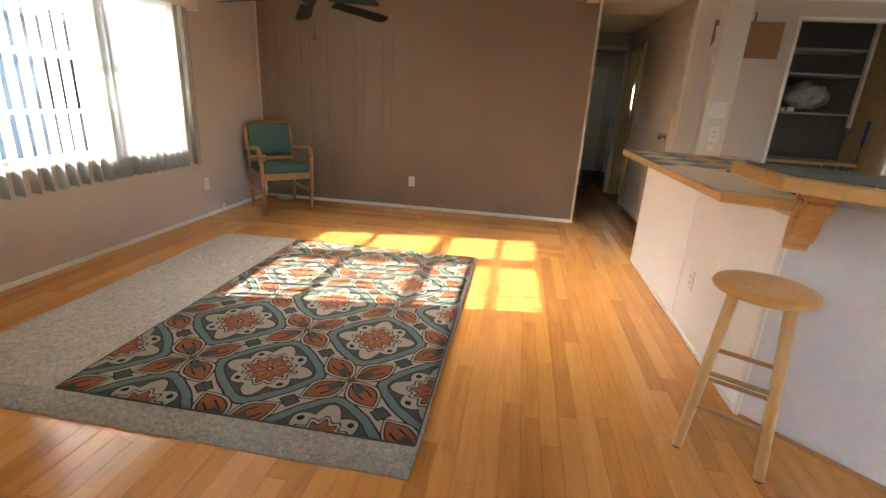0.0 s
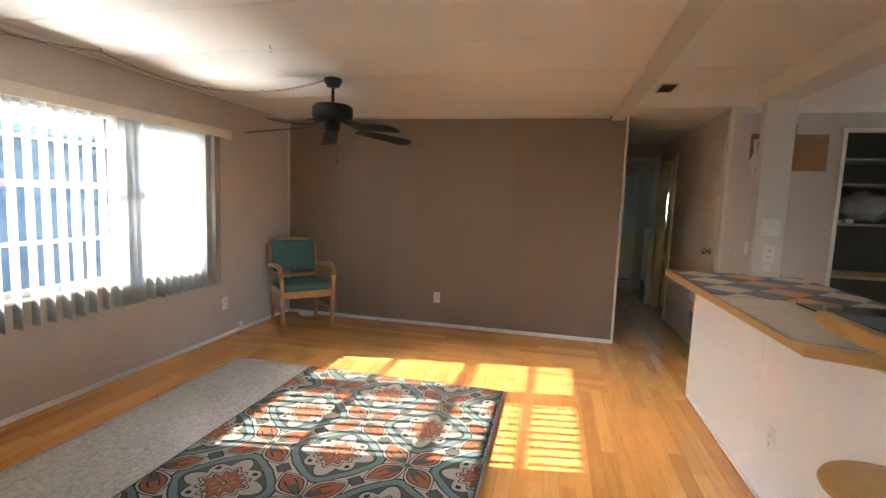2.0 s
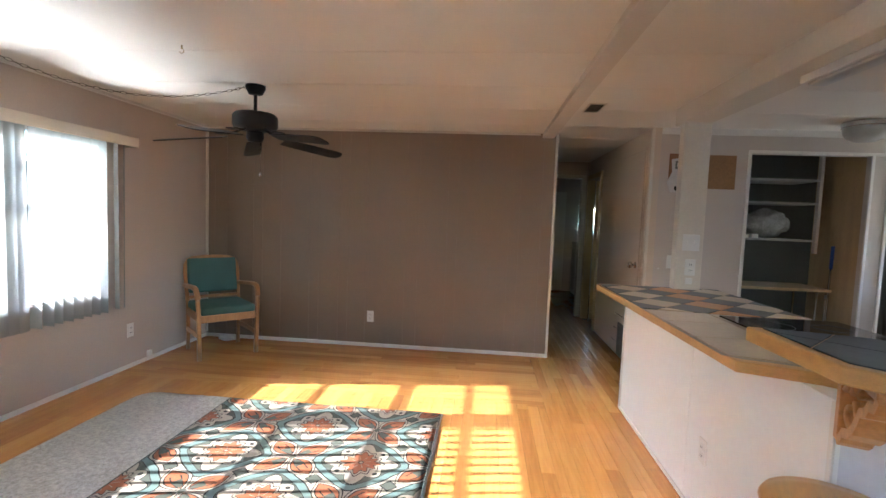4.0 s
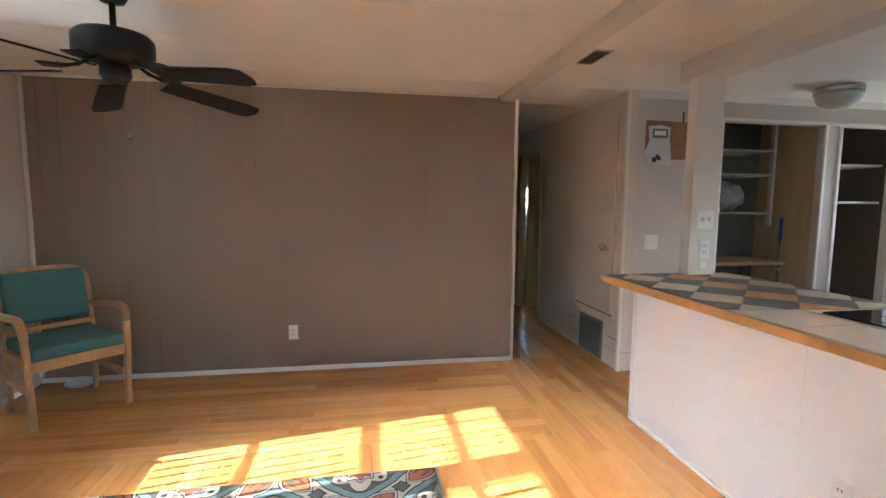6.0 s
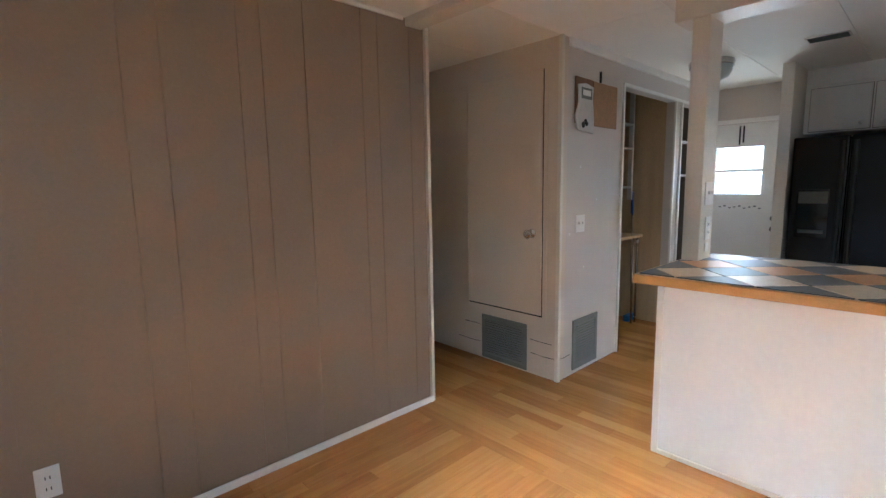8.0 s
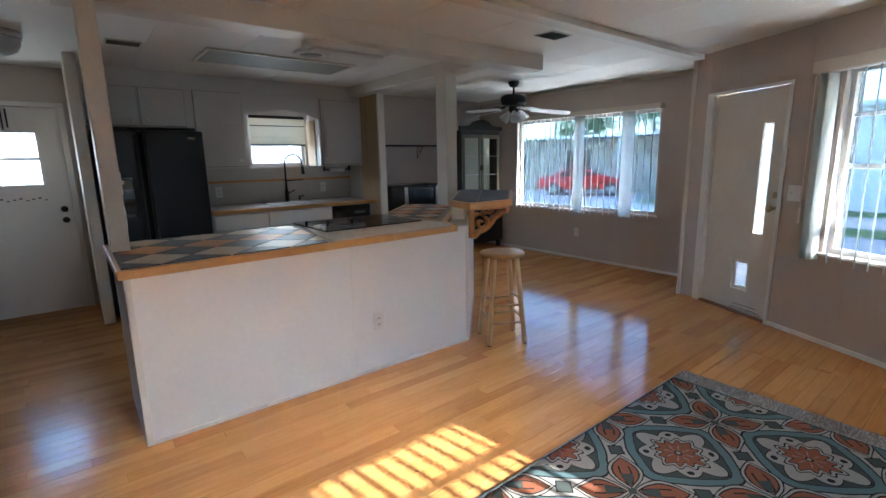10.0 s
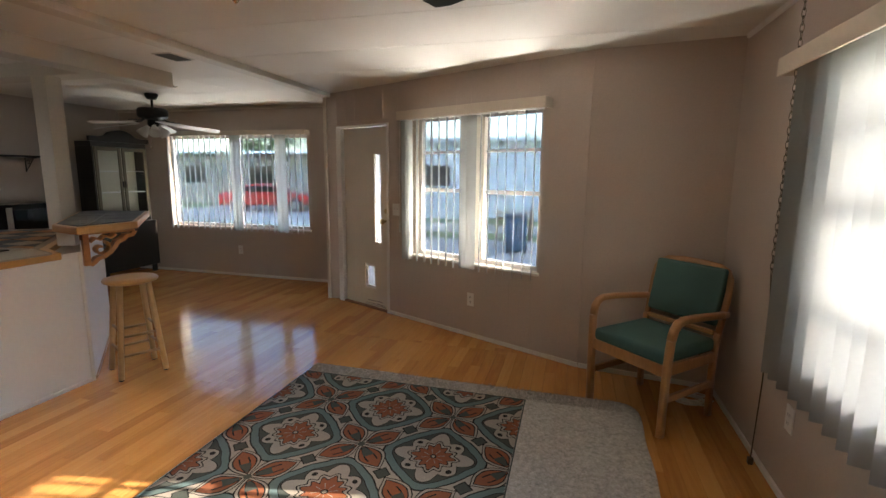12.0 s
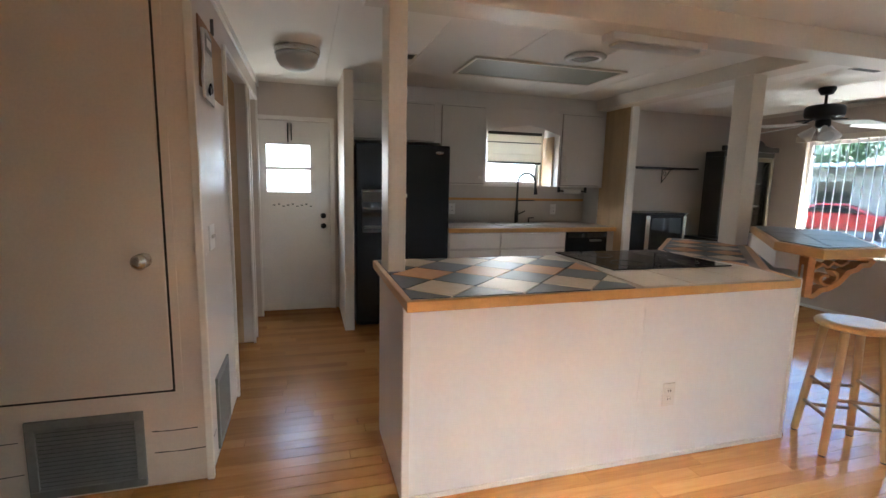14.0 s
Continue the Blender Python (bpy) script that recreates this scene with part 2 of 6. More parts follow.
# ---- mesh helpers ----
def box(bm, x0, x1, y0, y1, z0, z1, bev=0.0, m=None):
    """A box, with its edges rounded by bev, moved by m."""
    t = bmesh.new()
    bmesh.ops.create_cube(t, size=1)
    bmesh.ops.transform(t, matrix=Matrix.Translation(((x0 + x1) / 2, (y0 + y1) / 2, (z0 + z1) / 2)) @ Matrix.Diagonal((abs(x1 - x0), abs(y1 - y0), abs(z1 - z0), 1)), verts=t.verts)
    if bev:
        bmesh.ops.bevel(t, geom=t.edges[:], offset=min(bev, 0.45 * min(abs(x1 - x0), abs(y1 - y0), abs(z1 - z0))), segments=2, affect="EDGES", profile=0.5)
    join(bm, t, m)


def join(bm, t, m=None):
    if m is not None:
        bmesh.ops.transform(t, matrix=m, verts=t.verts)
    vs = {v: bm.verts.new(v.co) for v in t.verts}
    for f in t.faces:
        g = bm.faces.new([vs[v] for v in f.verts])
        g.smooth = f.smooth
    t.free()


def cyl(bm, p0, p1, r0, r1=None, seg=16, smooth=True):
    """A round bar from p0 to p1."""
    p0, p1 = Vector(p0), Vector(p1)
    t = bmesh.new()
    bmesh.ops.create_cone(t, cap_ends=True, segments=seg, radius1=r0, radius2=r0 if r1 is None else r1, depth=(p1 - p0).length)
    for f in t.faces:
        f.smooth = smooth and len(f.verts) == 4
    q = (p1 - p0).to_track_quat("Z", "Y").to_matrix().to_4x4()
    join(bm, t, Matrix.Translation((p0 + p1) / 2) @ q)


def lathe(bm, profile, seg=24, m=None):
    """A turned shape round z from (radius, height) pairs."""
    t = bmesh.new()
    rings = []
    for r, z in profile:
        rings.append([t.verts.new((r * math.cos(2 * math.pi * i / seg), r * math.sin(2 * math.pi * i / seg), z)) for i in range(seg)])
    for a, b in zip(rings, rings[1:]):
        for i in range(seg):
            f = t.faces.new((a[i], a[(i + 1) % seg], b[(i + 1) % seg], b[i]))
            f.smooth = True
    t.faces.new(rings[0][::-1])
    t.faces.new(rings[-1])
    join(bm, t, m)


def sweep(bm, pts, r, seg=8):
    """A round cord through the points."""
    pts = [Vector(p) for p in pts]
    rings = []
    for i, p in enumerate(pts):
        d = (pts[min(i + 1, len(pts) - 1)] - pts[max(i - 1, 0)]).normalized()
        q = d.to_track_quat("Z", "Y").to_matrix()
        rings.append([bm.verts.new(p + q @ Vector((r * math.cos(2 * math.pi * k / seg), r * math.sin(2 * math.pi * k / seg), 0))) for k in range(seg)])
    for a, b in zip(rings, rings[1:]):
        best = min(range(seg), key=lambda o: (a[0].co - b[o].co).length)
        for k in range(seg):
            f = bm.faces.new((a[k], a[(k + 1) % seg], b[(k + 1 + best) % seg], b[(k + best) % seg]))
            f.smooth = True
    bm.faces.new(rings[0][::-1])
    bm.faces.new(rings[-1])


def ribbon(bm, pts, wide, deep, axis):
    """A bent bar of rounded oblong section through the points: deep along axis, wide across it."""
    pts, axis = [Vector(p) for p in pts], Vector(axis).normalized()
    rings = []
    for i, p in enumerate(pts):
        d = (pts[min(i + 1, len(pts) - 1)] - pts[max(i - 1, 0)]).normalized()
        a = (axis - d * axis.dot(d)).normalized()
        b = d.cross(a)
        ring = []
        for k in range(16):
            c, s = math.cos(2 * math.pi * (k + 0.5) / 16), math.sin(2 * math.pi * (k + 0.5) / 16)
            ring.append(bm.verts.new(p + b * (math.copysign(abs(c) ** 0.5, c) * wide / 2) + a * (math.copysign(abs(s) ** 0.5, s) * deep / 2)))
        rings.append(ring)
    for a, b in zip(rings, rings[1:]):
        for k in range(16):
            bm.faces.new((a[k], a[(k + 1) % 16], b[(k + 1) % 16], b[k])).smooth = True
    bm.faces.new(rings[0][::-1])
    bm.faces.new(rings[-1])


def prism(bm, pts, z0, z1, bev=0.0, m=None):
    """An upright prism over a flat outline."""
    t = bmesh.new()
    lo, hi = [t.verts.new((x, y, z0)) for x, y in pts], [t.verts.new((x, y, z1)) for x, y in pts]
    t.faces.new(lo[::-1])
    t.faces.new(hi)
    for i in range(len(pts)):
        j = (i + 1) % len(pts)
        t.faces.new((lo[i], lo[j], hi[j], hi[i]))
    bmesh.ops.recalc_face_normals(t, faces=t.faces[:])
    if bev:
        bmesh.ops.bevel(t, geom=t.edges[:], offset=bev, segments=2, affect="EDGES", profile=0.5)
    join(bm, t, m)


def finish(ob_name, bm, material):
    bmesh.ops.recalc_face_normals(bm, faces=bm.faces[:])
    me = bpy.data.meshes.new(ob_name)
    bm.to_mesh(me)
    bm.free()
    me.materials.append(material)
    return me


def part(name, bm, material, parent, label=""):
    """One mesh under a thing or a part."""
    ob = new(name, finish(name, bm, material))
    ob.parent = parent
    return tagged(ob, label)


def solid(name, bm, material, label="", category="", group="", kind="", at=None):
    """One mesh that is a thing, or a piece of the setting, of its own."""
    ob = new(name, finish(name, bm, material))
    if at is not None:
        ob.matrix_world = at
    return tagged(ob, label, category, group, kind)


def thing(name, label, category, at=None, group="", kind=""):
    """An empty that carries the parts of one thing."""
    ob = new(name)
    ob.empty_display_size = 0.1
    if at is not None:
        ob.matrix_world = at
    return tagged(ob, label, category, group, kind)


def bmof(fn, *args, **kw):
    bm = bmesh.new()
    fn(bm, *args, **kw)
    return bm


def boxes(*list_of):
    bm = bmesh.new()
    for b in list_of:
        box(bm, *b)
    return bm


def pierced(bm, u0, u1, z0, z1, d0, d1, holes, along="x"):
    """A wall from u0 to u1 with thickness d0..d1 and holes (ua, ub, za, zb), as butted blocks."""
    us = sorted({u0, u1, *[h[0] for h in holes], *[h[1] for h in holes]})
    for a, b in zip(us, us[1:]):
        cuts = sorted((h[2], h[3]) for h in holes if h[0] <= a + 1e-6 and h[1] >= b - 1e-6)
        z = z0
        for c, d in cuts + [(z1, z1)]:
            if c - z > 1e-4:
                if along == "x":
                    box(bm, a, b, d0, d1, z, c)
                else:
                    box(bm, d0, d1, a, b, z, c)
            z = d


H = 2.21


def axes(ox, oy, ux, uy):
    """A wall's own frame: local x along (ux, uy), local y into the room to its left."""
    return Matrix(((ux, -uy, 0, ox), (uy, ux, 0, oy), (0, 0, 1, 0), (0, 0, 0, 1)))


SLANT = axes(0.82, 0.093, 0.9085, -0.4178)      # x runs from the corner (negative) to the return
WEST = axes(-2.72, 0.0, 0.0, -1.0)              # x is minus world y
SOUTH = axes(0.0, -0.515, 1.0, 0.0)
EAST = axes(4.36, 0.0, 0.0, 1.0)

# ---- shell ----
floor = solid("floor", boxes((-3.0, 4.6, -0.8, 10.7, -0.12, -0.016)), M_UNDER, "honey wood strip floor, worn and glossy", "floor", kind="structure")
bm = bmesh.new()
pierced(bm, 1.3, 5.9, 0, H, -2.86, -2.72, [(2.715, 4.335, 0.70, 1.86)], "y")
wall_west = solid("wall_west", bm, M_TAUPE, "taupe painted panel wall with a wide window", "wall", kind="structure")
wall_north = solid("wall_north", boxes((-2.72, 0.86, 5.756, 5.85, 0, H)), M_BROWN, "dark brown grooved panel accent wall", "wall", kind="structure")
bm = bmesh.new()
pierced(bm, -2.97, -0.19, 0, H, -0.12, 0.0, [(-0.955, -0.27, 0.0, 1.84), (-2.60, -1.33, 0.65, 1.88)], "x")
wall_slant = solid("wall_south_slanting", bm, M_TAUPE, "taupe painted slanting wall with door and window", "wall", kind="structure", at=SLANT)
bm = bmesh.new()
prism(bm, [(-1.87, 1.335), (-2.72, 1.46), (-2.72, 1.32), (-1.93, 1.20)], 0, H)
solid("wall_south_corner", bm, M_TAUPE, "taupe painted wall piece behind the armchair", "wall", kind="structure")
bm = bmesh.new()
pierced(bm, 0.70, 4.5, 0, H, -0.64, -0.515, [(1.42, 3.55, 0.66, 1.85)], "x")
solid("wall_dining", bm, M_TAUPE, "taupe dining wall with a wide window", "wall", kind="structure")
solid("wall_dining_return", boxes((0.70, 0.80, -0.515, 0.07, 0, H), (0.655, 0.80, 0.07, 0.15, 0, H)), M_TAUPE, "short taupe return wall beside the front door", "wall", kind="structure")
bm = bmesh.new()
pierced(bm, -0.515, 5.6, 0, H, 4.36, 4.5, [(2.39, 3.05, 1.30, 1.87), (4.69, 5.46, 0.0, 1.86)], "y")
solid("wall_east", bm, M_GREY, "pale grey kitchen outside wall", "wall", kind="structure")
bm = bmesh.new()
pierced(bm, 5.355, 10.4, 0, H, 1.626, 1.70, [(7.12, 7.80, 0, 1.95), (8.1, 10.4, 0, H)], "y")
solid("wall_closet_side", bm, M_BEIGE, "beige closet wall along the hall", "wall", kind="structure")
bm = bmesh.new()
pierced(bm, 1.70, 4.36, 0, H, 5.355, 5.43, [(2.45, 3.43, 0, 2.01), (3.55, 4.16, 0, 2.01)], "x")
solid("wall_pantry", bm, M_GREY, "pale grey wall with two open pantry bays", "wall", kind="structure")
solid("wall_hall_west", boxes((0.76, 0.86, 5.85, 10.4, 0, H)), M_TAUPE, "dim taupe hall wall", "wall", kind="structure")
bm = bmesh.new()
pierced(bm, 0.86, 1.626, 0, H, 7.92, 8.0, [(0.92, 1.54, 0, 1.98)], "x")
solid("wall_hall_end", bm, M_TAUPE, "hall end wall with an open doorway", "wall", kind="structure")
bm = bmesh.new()
pierced(bm, 0.76, 4.5, 0, H, 10.4, 10.5, [(2.0, 2.75, 1.15, 1.66)], "x")
solid("wall_bedroom_end", bm, M_TAUPE, "dim far bedroom wall with a small window", "wall", kind="structure")
# pantry back wall, much darker than the walls around it
solid("wall_pantry_back", boxes((1.70, 4.36, 6.02, 6.10, 0, H)), mat("dark_pantry_grey", (0.10, 0.10, 0.085), 0.6, vary=0.15, scale=2), "dark grey wall behind the pantry shelves", "wall", kind="structure")
solid("wall_bedroom_side", boxes((4.36, 4.5, 5.6, 10.4, 0, H)), M_TAUPE, "dim bedroom side wall", "wall", kind="structure")
# ceiling panels with thin seams, on a deck
bm = boxes((-3.0, 4.6, -0.8, 10.7, H + 0.006, H + 0.12))
y = -0.75
while y < 10.6:
    for xa, xb in ((-2.98, 0.775), (0.775, 1.645), (1.645, 4.58)):
        box(bm, xa + 0.002, xb - 0.002, y + 0.0025, y + 0.6085, H, H + 0.006)
    y += 0.611
solid("ceiling", bm, M_CEIL, "off-white panel ceiling with thin seams", "ceiling", kind="structure")
solid("ceiling_strip", boxes((0.72, 0.83, 0.16, 5.75, H - 0.045, H, 0.004)), M_CREAM, "cream boxed strip along the ceiling", "trim", kind="structure")
solid("kitchen_beam", boxes((1.55, 1.74, 1.35, 4.67, 2.085, H, 0.004)), M_CREAM, "cream boxed beam above the island", "beam", kind="structure")
solid("cross_beam", boxes((1.742, 4.0, 1.76, 1.94, 2.10, H, 0.004)), M_CREAM, "cream boxed beam towards the kitchen wall", "beam", kind="structure")
solid("island_post", boxes((1.555, 1.735, 4.506, 4.586, 0.914, 2.085, 0.004)), M_CREAM, "cream square post standing on the island", "post", kind="structure")
solid("bar_post", boxes((2.13, 2.28, 1.85, 1.97, 0.914, 2.10, 0.004)), M_CREAM, "cream square post at the bar end", "post", kind="structure")
solid("kitchen_partition", boxes((3.60, 4.36, 1.75, 1.80, 0, H)), M_BIRCH, "tan partition beside the kitchen counter", "wall", kind="structure")
solid("partition_end", boxes((3.565, 3.60, 1.735, 1.815, 0, 2.10, 0.003)), M_WHITE, "white end post of the kitchen partition", "trim", kind="structure")
solid("fridge_partition", boxes((3.56, 4.36, 4.54, 4.62, 0, H, 0.003)), M_CREAM, "cream partition between fridge and back door", "wall", kind="structure")

# ---- trim ----
BH = 0.034


def strip(name, pts, label="thin white painted baseboard strip", z0=0.0, z1=BH, d=0.012, material=None):
    """A skirting strip along one wall line, given as two points with the room on its left."""
    (xa, ya), (xb, yb) = pts
    length = math.hypot(xb - xa, yb - ya)
    at = axes(xa, ya, (xb - xa) / length, (yb - ya) / length)
    return solid(name, boxes((0, length, 0.0005, d, z0, z1, 0.003)), material or M_WHITE, label, "baseboard", kind="structure", at=at)


strip("baseboard", ((0.86, 5.744), (-2.715, 5.744)), z1=0.036)
strip("baseboard", ((-2.72, 5.74), (-2.72, 1.47)))
strip("baseboard", ((-2.71, 1.463), (-1.875, 1.337)))
strip("baseboard", ((-1.87, 1.337), (-0.052, 0.494)))
strip("baseboard", ((0.81, -0.515), (4.35, -0.515)))
strip("baseboard", ((1.626, 7.10), (1.626, 5.36)), z1=0.03)
strip("baseboard", ((1.63, 5.355), (2.44, 5.355)), z1=0.03)
for nm, b in (("corner_trim", (0.852, 0.874, 5.735, 5.86, 0, H)), ("corner_trim", (-2.716, -2.694, 5.722, 5.745, 0.05, H)), ("corner_trim", (1.612, 1.640, 5.341, 5.369, 0, H)),
              ("corner_trim", (0.775, 0.805, 0.151, 0.175, 0, H))):
    solid(nm, boxes((*b, 0.003)), M_CREAM, "narrow cream corner strip", "trim", kind="structure")
solid("crown_trim", boxes((1.70, 4.35, 5.335, 5.353, 2.155, H - 0.001, 0.003)), M_WHITE, "white crown strip above the pantry", "trim", kind="structure")
solid("crown_trim", boxes((0.81, 4.35, -0.513, -0.495, 2.17, H - 0.001, 0.003)), M_CREAM, "cream crown strip on the dining wall", "trim", kind="structure")
solid("crown_trim", boxes((-2.71, 0.70, 5.735, 5.744, H - 0.022, H - 0.001, 0.002)), M_CREAM, "thin cream strip above the accent wall", "trim", kind="structure")
solid("crown_trim", boxes((-2.718, -2.700, 1.50, 5.73, H - 0.026, H - 0.001, 0.002)), M_WHITE, "thin white strip above the window wall", "trim", kind="structure")

# wall panels with open grooves
def panelled(wall, m, u0, u1, z0, z1, widths, material, holes=(), thick=0.006, gap=0.003):
    """Upright boards on a wall, as pieces of it."""
    u, k = u0, 0
    while u < u1 - 0.02:
        w = min(widths[k % len(widths)], u1 - u)
        k += 1
        spans = [(z0, z1)]
        for ha, hb, hc, hd in holes:
            if u + w > ha and u < hb:
                spans = [s for a, b in spans for s in ((a, min(b, hc)), (max(a, hd), b)) if s[1] - s[0] > 0.02]
        # a board that only half crosses a hole is split at its edge
        edges = sorted({u, u + w, *[e for h in holes for e in h[:2] if u < e < u + w]})
        for a, b in zip(edges, edges[1:]):
            sp = [(z0, z1)]
            for ha, hb, hc, hd in holes:
                if a >= ha - 1e-6 and b <= hb + 1e-6:
                    sp = [s for p, q in sp for s in ((p, min(q, hc)), (max(p, hd), q)) if s[1] - s[0] > 0.01]
            for p, q in sp:
                ob = part("wall_board", boxes((a + (gap if a == u else 0), b, 0.0004, thick, p, q)), material, wall)
                ob.matrix_world = m
        u += w


panelled(wall_north, axes(0.86, 5.756, -1, 0), 0.015, 3.57, 0.037, H - 0.02, (0.10, 0.21, 0.10, 0.31, 0.20, 0.10, 0.29, 0.13, 0.40, 0.19), M_BROWN)
panelled(wall_slant, SLANT, -2.96, -0.20, 0.036, H, (0.40, 0.20, 0.41, 0.15, 0.30), M_TAUPE, [(-1.02, -0.20, 0, 1.90), (-2.62, -1.31, 0.63, 1.90)], gap=0.0015)


# ---- windows ----
def window(name, m, u0, u1, z0, z1, mullions, rails, label, material, pane_m=None, d0=-0.105, d1=-0.045):
    """A framed window in a wall's opening: frame, sill, mullions, rails and panes."""
    win = thing(name, label, "window", m, kind="structure")
    f = 0.035
    part("window_frame", boxes((u0, u0 + f, d0, d1, z0, z1), (u1 - f, u1, d0, d1, z0, z1), (u0 + f, u1 - f, d0, d1, z1 - f, z1), (u0 + f, u1 - f, d0, d1, z0, z0 + f)), material, win)
    part("window_sill", boxes((u0 - 0.02, u1 + 0.02, -0.045, 0.03, z0 - 0.022, z0 - 0.001, 0.004)), M_WHITE, win)
    us = [u0 + f] + [e for p in mullions for e in p] + [u1 - f]
    for a, b in mullions:
        part("mullion", boxes((a, b, d0, d1 + 0.01, z0 + f, z1 - f, 0.003)), M_CREAM, win)
    for a, b in zip(us[::2], us[1::2]):
        zs = [z0 + f] + [z for z, _, _ in rails] + [z1 - f]
        for z, half, deep in rails:
            part("rail", boxes((a, b, -0.08 - deep, -0.08 + deep, z - half, z + half, 0.002)), material, win)
        for p, q in zip(zs, zs[1:]):
            g = part("pane", boxes((a, b, -0.082, -0.078, p, q)), pane_m or M_GLASS, win)
            g.visible_shadow = False
    return win


window("window_1", WEST, -4.335, -2.715, 0.70, 1.86, [(-3.71, -3.61)], ((1.01, 0.012, 0.015), (1.365, 0.022, 0.024), (1.64, 0.012, 0.015)), "wide white framed window with horizontal bars", M_ALU, M_TINT_DARK)
window("window_2", SLANT, -2.60, -1.33, 0.65, 1.88, [(-2.06, -1.93)], ((1.245, 0.016, 0.02), (1.575, 0.011, 0.016)), "two-sash aluminium window looking on the yard", M_ALU, M_TINT_YARD)
window("window_3", SOUTH, 1.42, 3.55, 0.66, 1.85, [(1.80, 1.91), (2.48, 2.59)], (), "wide three-part dining window on the street", M_ALU, M_TINT_MID)
window("window_4", axes(4.36, 0, 0, 1), 2.39, 3.05, 1.30, 1.87, [], ((1.585, 0.014, 0.02),), "small kitchen window above the sink", M_WHITE, M_TINT)
window("window_5", axes(0, 10.4, -1, 0), -2.75, -2.0, 1.15, 1.66, [], ((1.4, 0.014, 0.02),), "small far bedroom window", M_WHITE)


mb = thing("mini_blind", "closed pale mini blind on the bedroom window", "blind")
for k in range(13):
    bm = bmesh.new()
    box(bm, 1.98, 2.77, -0.019, 0.019, -0.0008, 0.0008, 0, Matrix.Translation((0, 10.372, 1.16 + 0.04 * k)) @ Matrix.Rotation(radians(62), 4, "X"))
    part("slat", bm, mat("mini_slat", (0.45, 0.52, 0.52), 0.5, trans=0.3) if k == 0 else bpy.data.materials["mini_slat"], mb)
part("headrail", boxes((1.97, 2.78, 10.355, 10.395, 1.67, 1.70, 0.003)), M_PLASTIC, mb)


# ---- vertical blinds ----
def slat_mesh(width, height):
    bm = bmesh.new()
    prev = None
    for k in range(5):
        s = k / 4 - 0.5
        x, yy = s * width, 0.007 * (1 - 4 * s * s)
        v = (bm.verts.new((x, yy, 0)), bm.verts.new((x, yy, -height)))
        if prev:
            f = bm.faces.new((prev[0], v[0], v[1], prev[1]))
            f.smooth = True
        prev = v
    return finish("slat", bm, M_SLAT)


def blind(label, m, u0, u1, ztop, zbot, turns, val, label_val="ivory blind valance"):
    """Hanging slats under a boxed valance. turns: (u, degrees) for each slat."""
    b = thing("vertical_blind", label, "blind", m)
    part("valance", boxes((val[0], val[1], 0.10, 0.112, val[2], val[3], 0.003), (val[0], val[0] + 0.012, 0.002, 0.10, val[2], val[3], 0.003), (val[1] - 0.012, val[1], 0.002, 0.10, val[2], val[3], 0.003),
                          (val[0] + 0.012, val[1] - 0.012, 0.002, 0.10, val[3] - 0.01, val[3], 0.002)), M_VAL, b, label_val)
    part("headrail", boxes((u0, u1, 0.04, 0.08, ztop, ztop + 0.03, 0.003)), M_PLASTIC, b)
    me = slat_mesh(0.089, ztop - zbot)
    for u, deg in turns:
        s = new("slat", me)
        s.parent = b
        s.matrix_parent_inverse = Matrix()
        s.matrix_basis = pose(u, 0.06, ztop, random.uniform(-0.3, 0.3), random.uniform(-0.25, 0.25), deg + random.uniform(-2, 2))
    return b


# the slats' planes stand at these turns from the wall line (90: square to it)
turns = [(-2.47 - 0.088 * k, 81) for k in range(13)] + [(-3.60, 14), (-3.66, 12), (-3.725, 14)] + [(-3.81 - 0.075 * k, 88) for k in range(8)] + [(-4.47, 60), (-4.55, 35)]
blind("ivory vertical blind, slats open in bright sun", WEST, -4.62, -2.42, 1.84, 0.537, turns, (-4.65, -2.28, 1.824, 1.90))
turns = [(-1.245, 84), (-1.30, 84)] + [(-1.40 - 0.085 * k, 122) for k in range(6)] + [(-1.93, 8), (-2.0, 8)] + [(-2.09 - 0.080 * k, 123) for k in range(7)]
blind("ivory vertical blind with its slats turned open", SLANT, -2.63, -1.2, 1.852, 0.60, turns, (-2.67, -1.19, 1.857, 1.932))
turns = [(3.50 - 0.085 * k, 124) for k in range(12)] + [(2.47, 10), (2.415, 8)] + [(2.33 - 0.088 * k, 120) for k in range(6)] + [(1.80, 12), (1.74, 10)] + [(1.65 - 0.085 * k, 118) for k in range(3)]
blind("ivory vertical blind, slats half open on the dining window", SOUTH, 1.42, 3.58, 1.845, 0.62, turns, (1.385, 3.60, 1.845, 1.90))
wand = thing("blind_wand", "thin white blind wand hanging beside the window", "blind wand", SLANT)
part("rod", bmof(cyl, (-1.17, 0.05, 1.85), (-1.17, 0.05, 0.95), 0.003, seg=8), M_PLASTIC, wand)
part("grip", bmof(cyl, (-1.17, 0.05, 0.95), (-1.17, 0.05, 0.84), 0.007, seg=10), M_PLASTIC, wand)


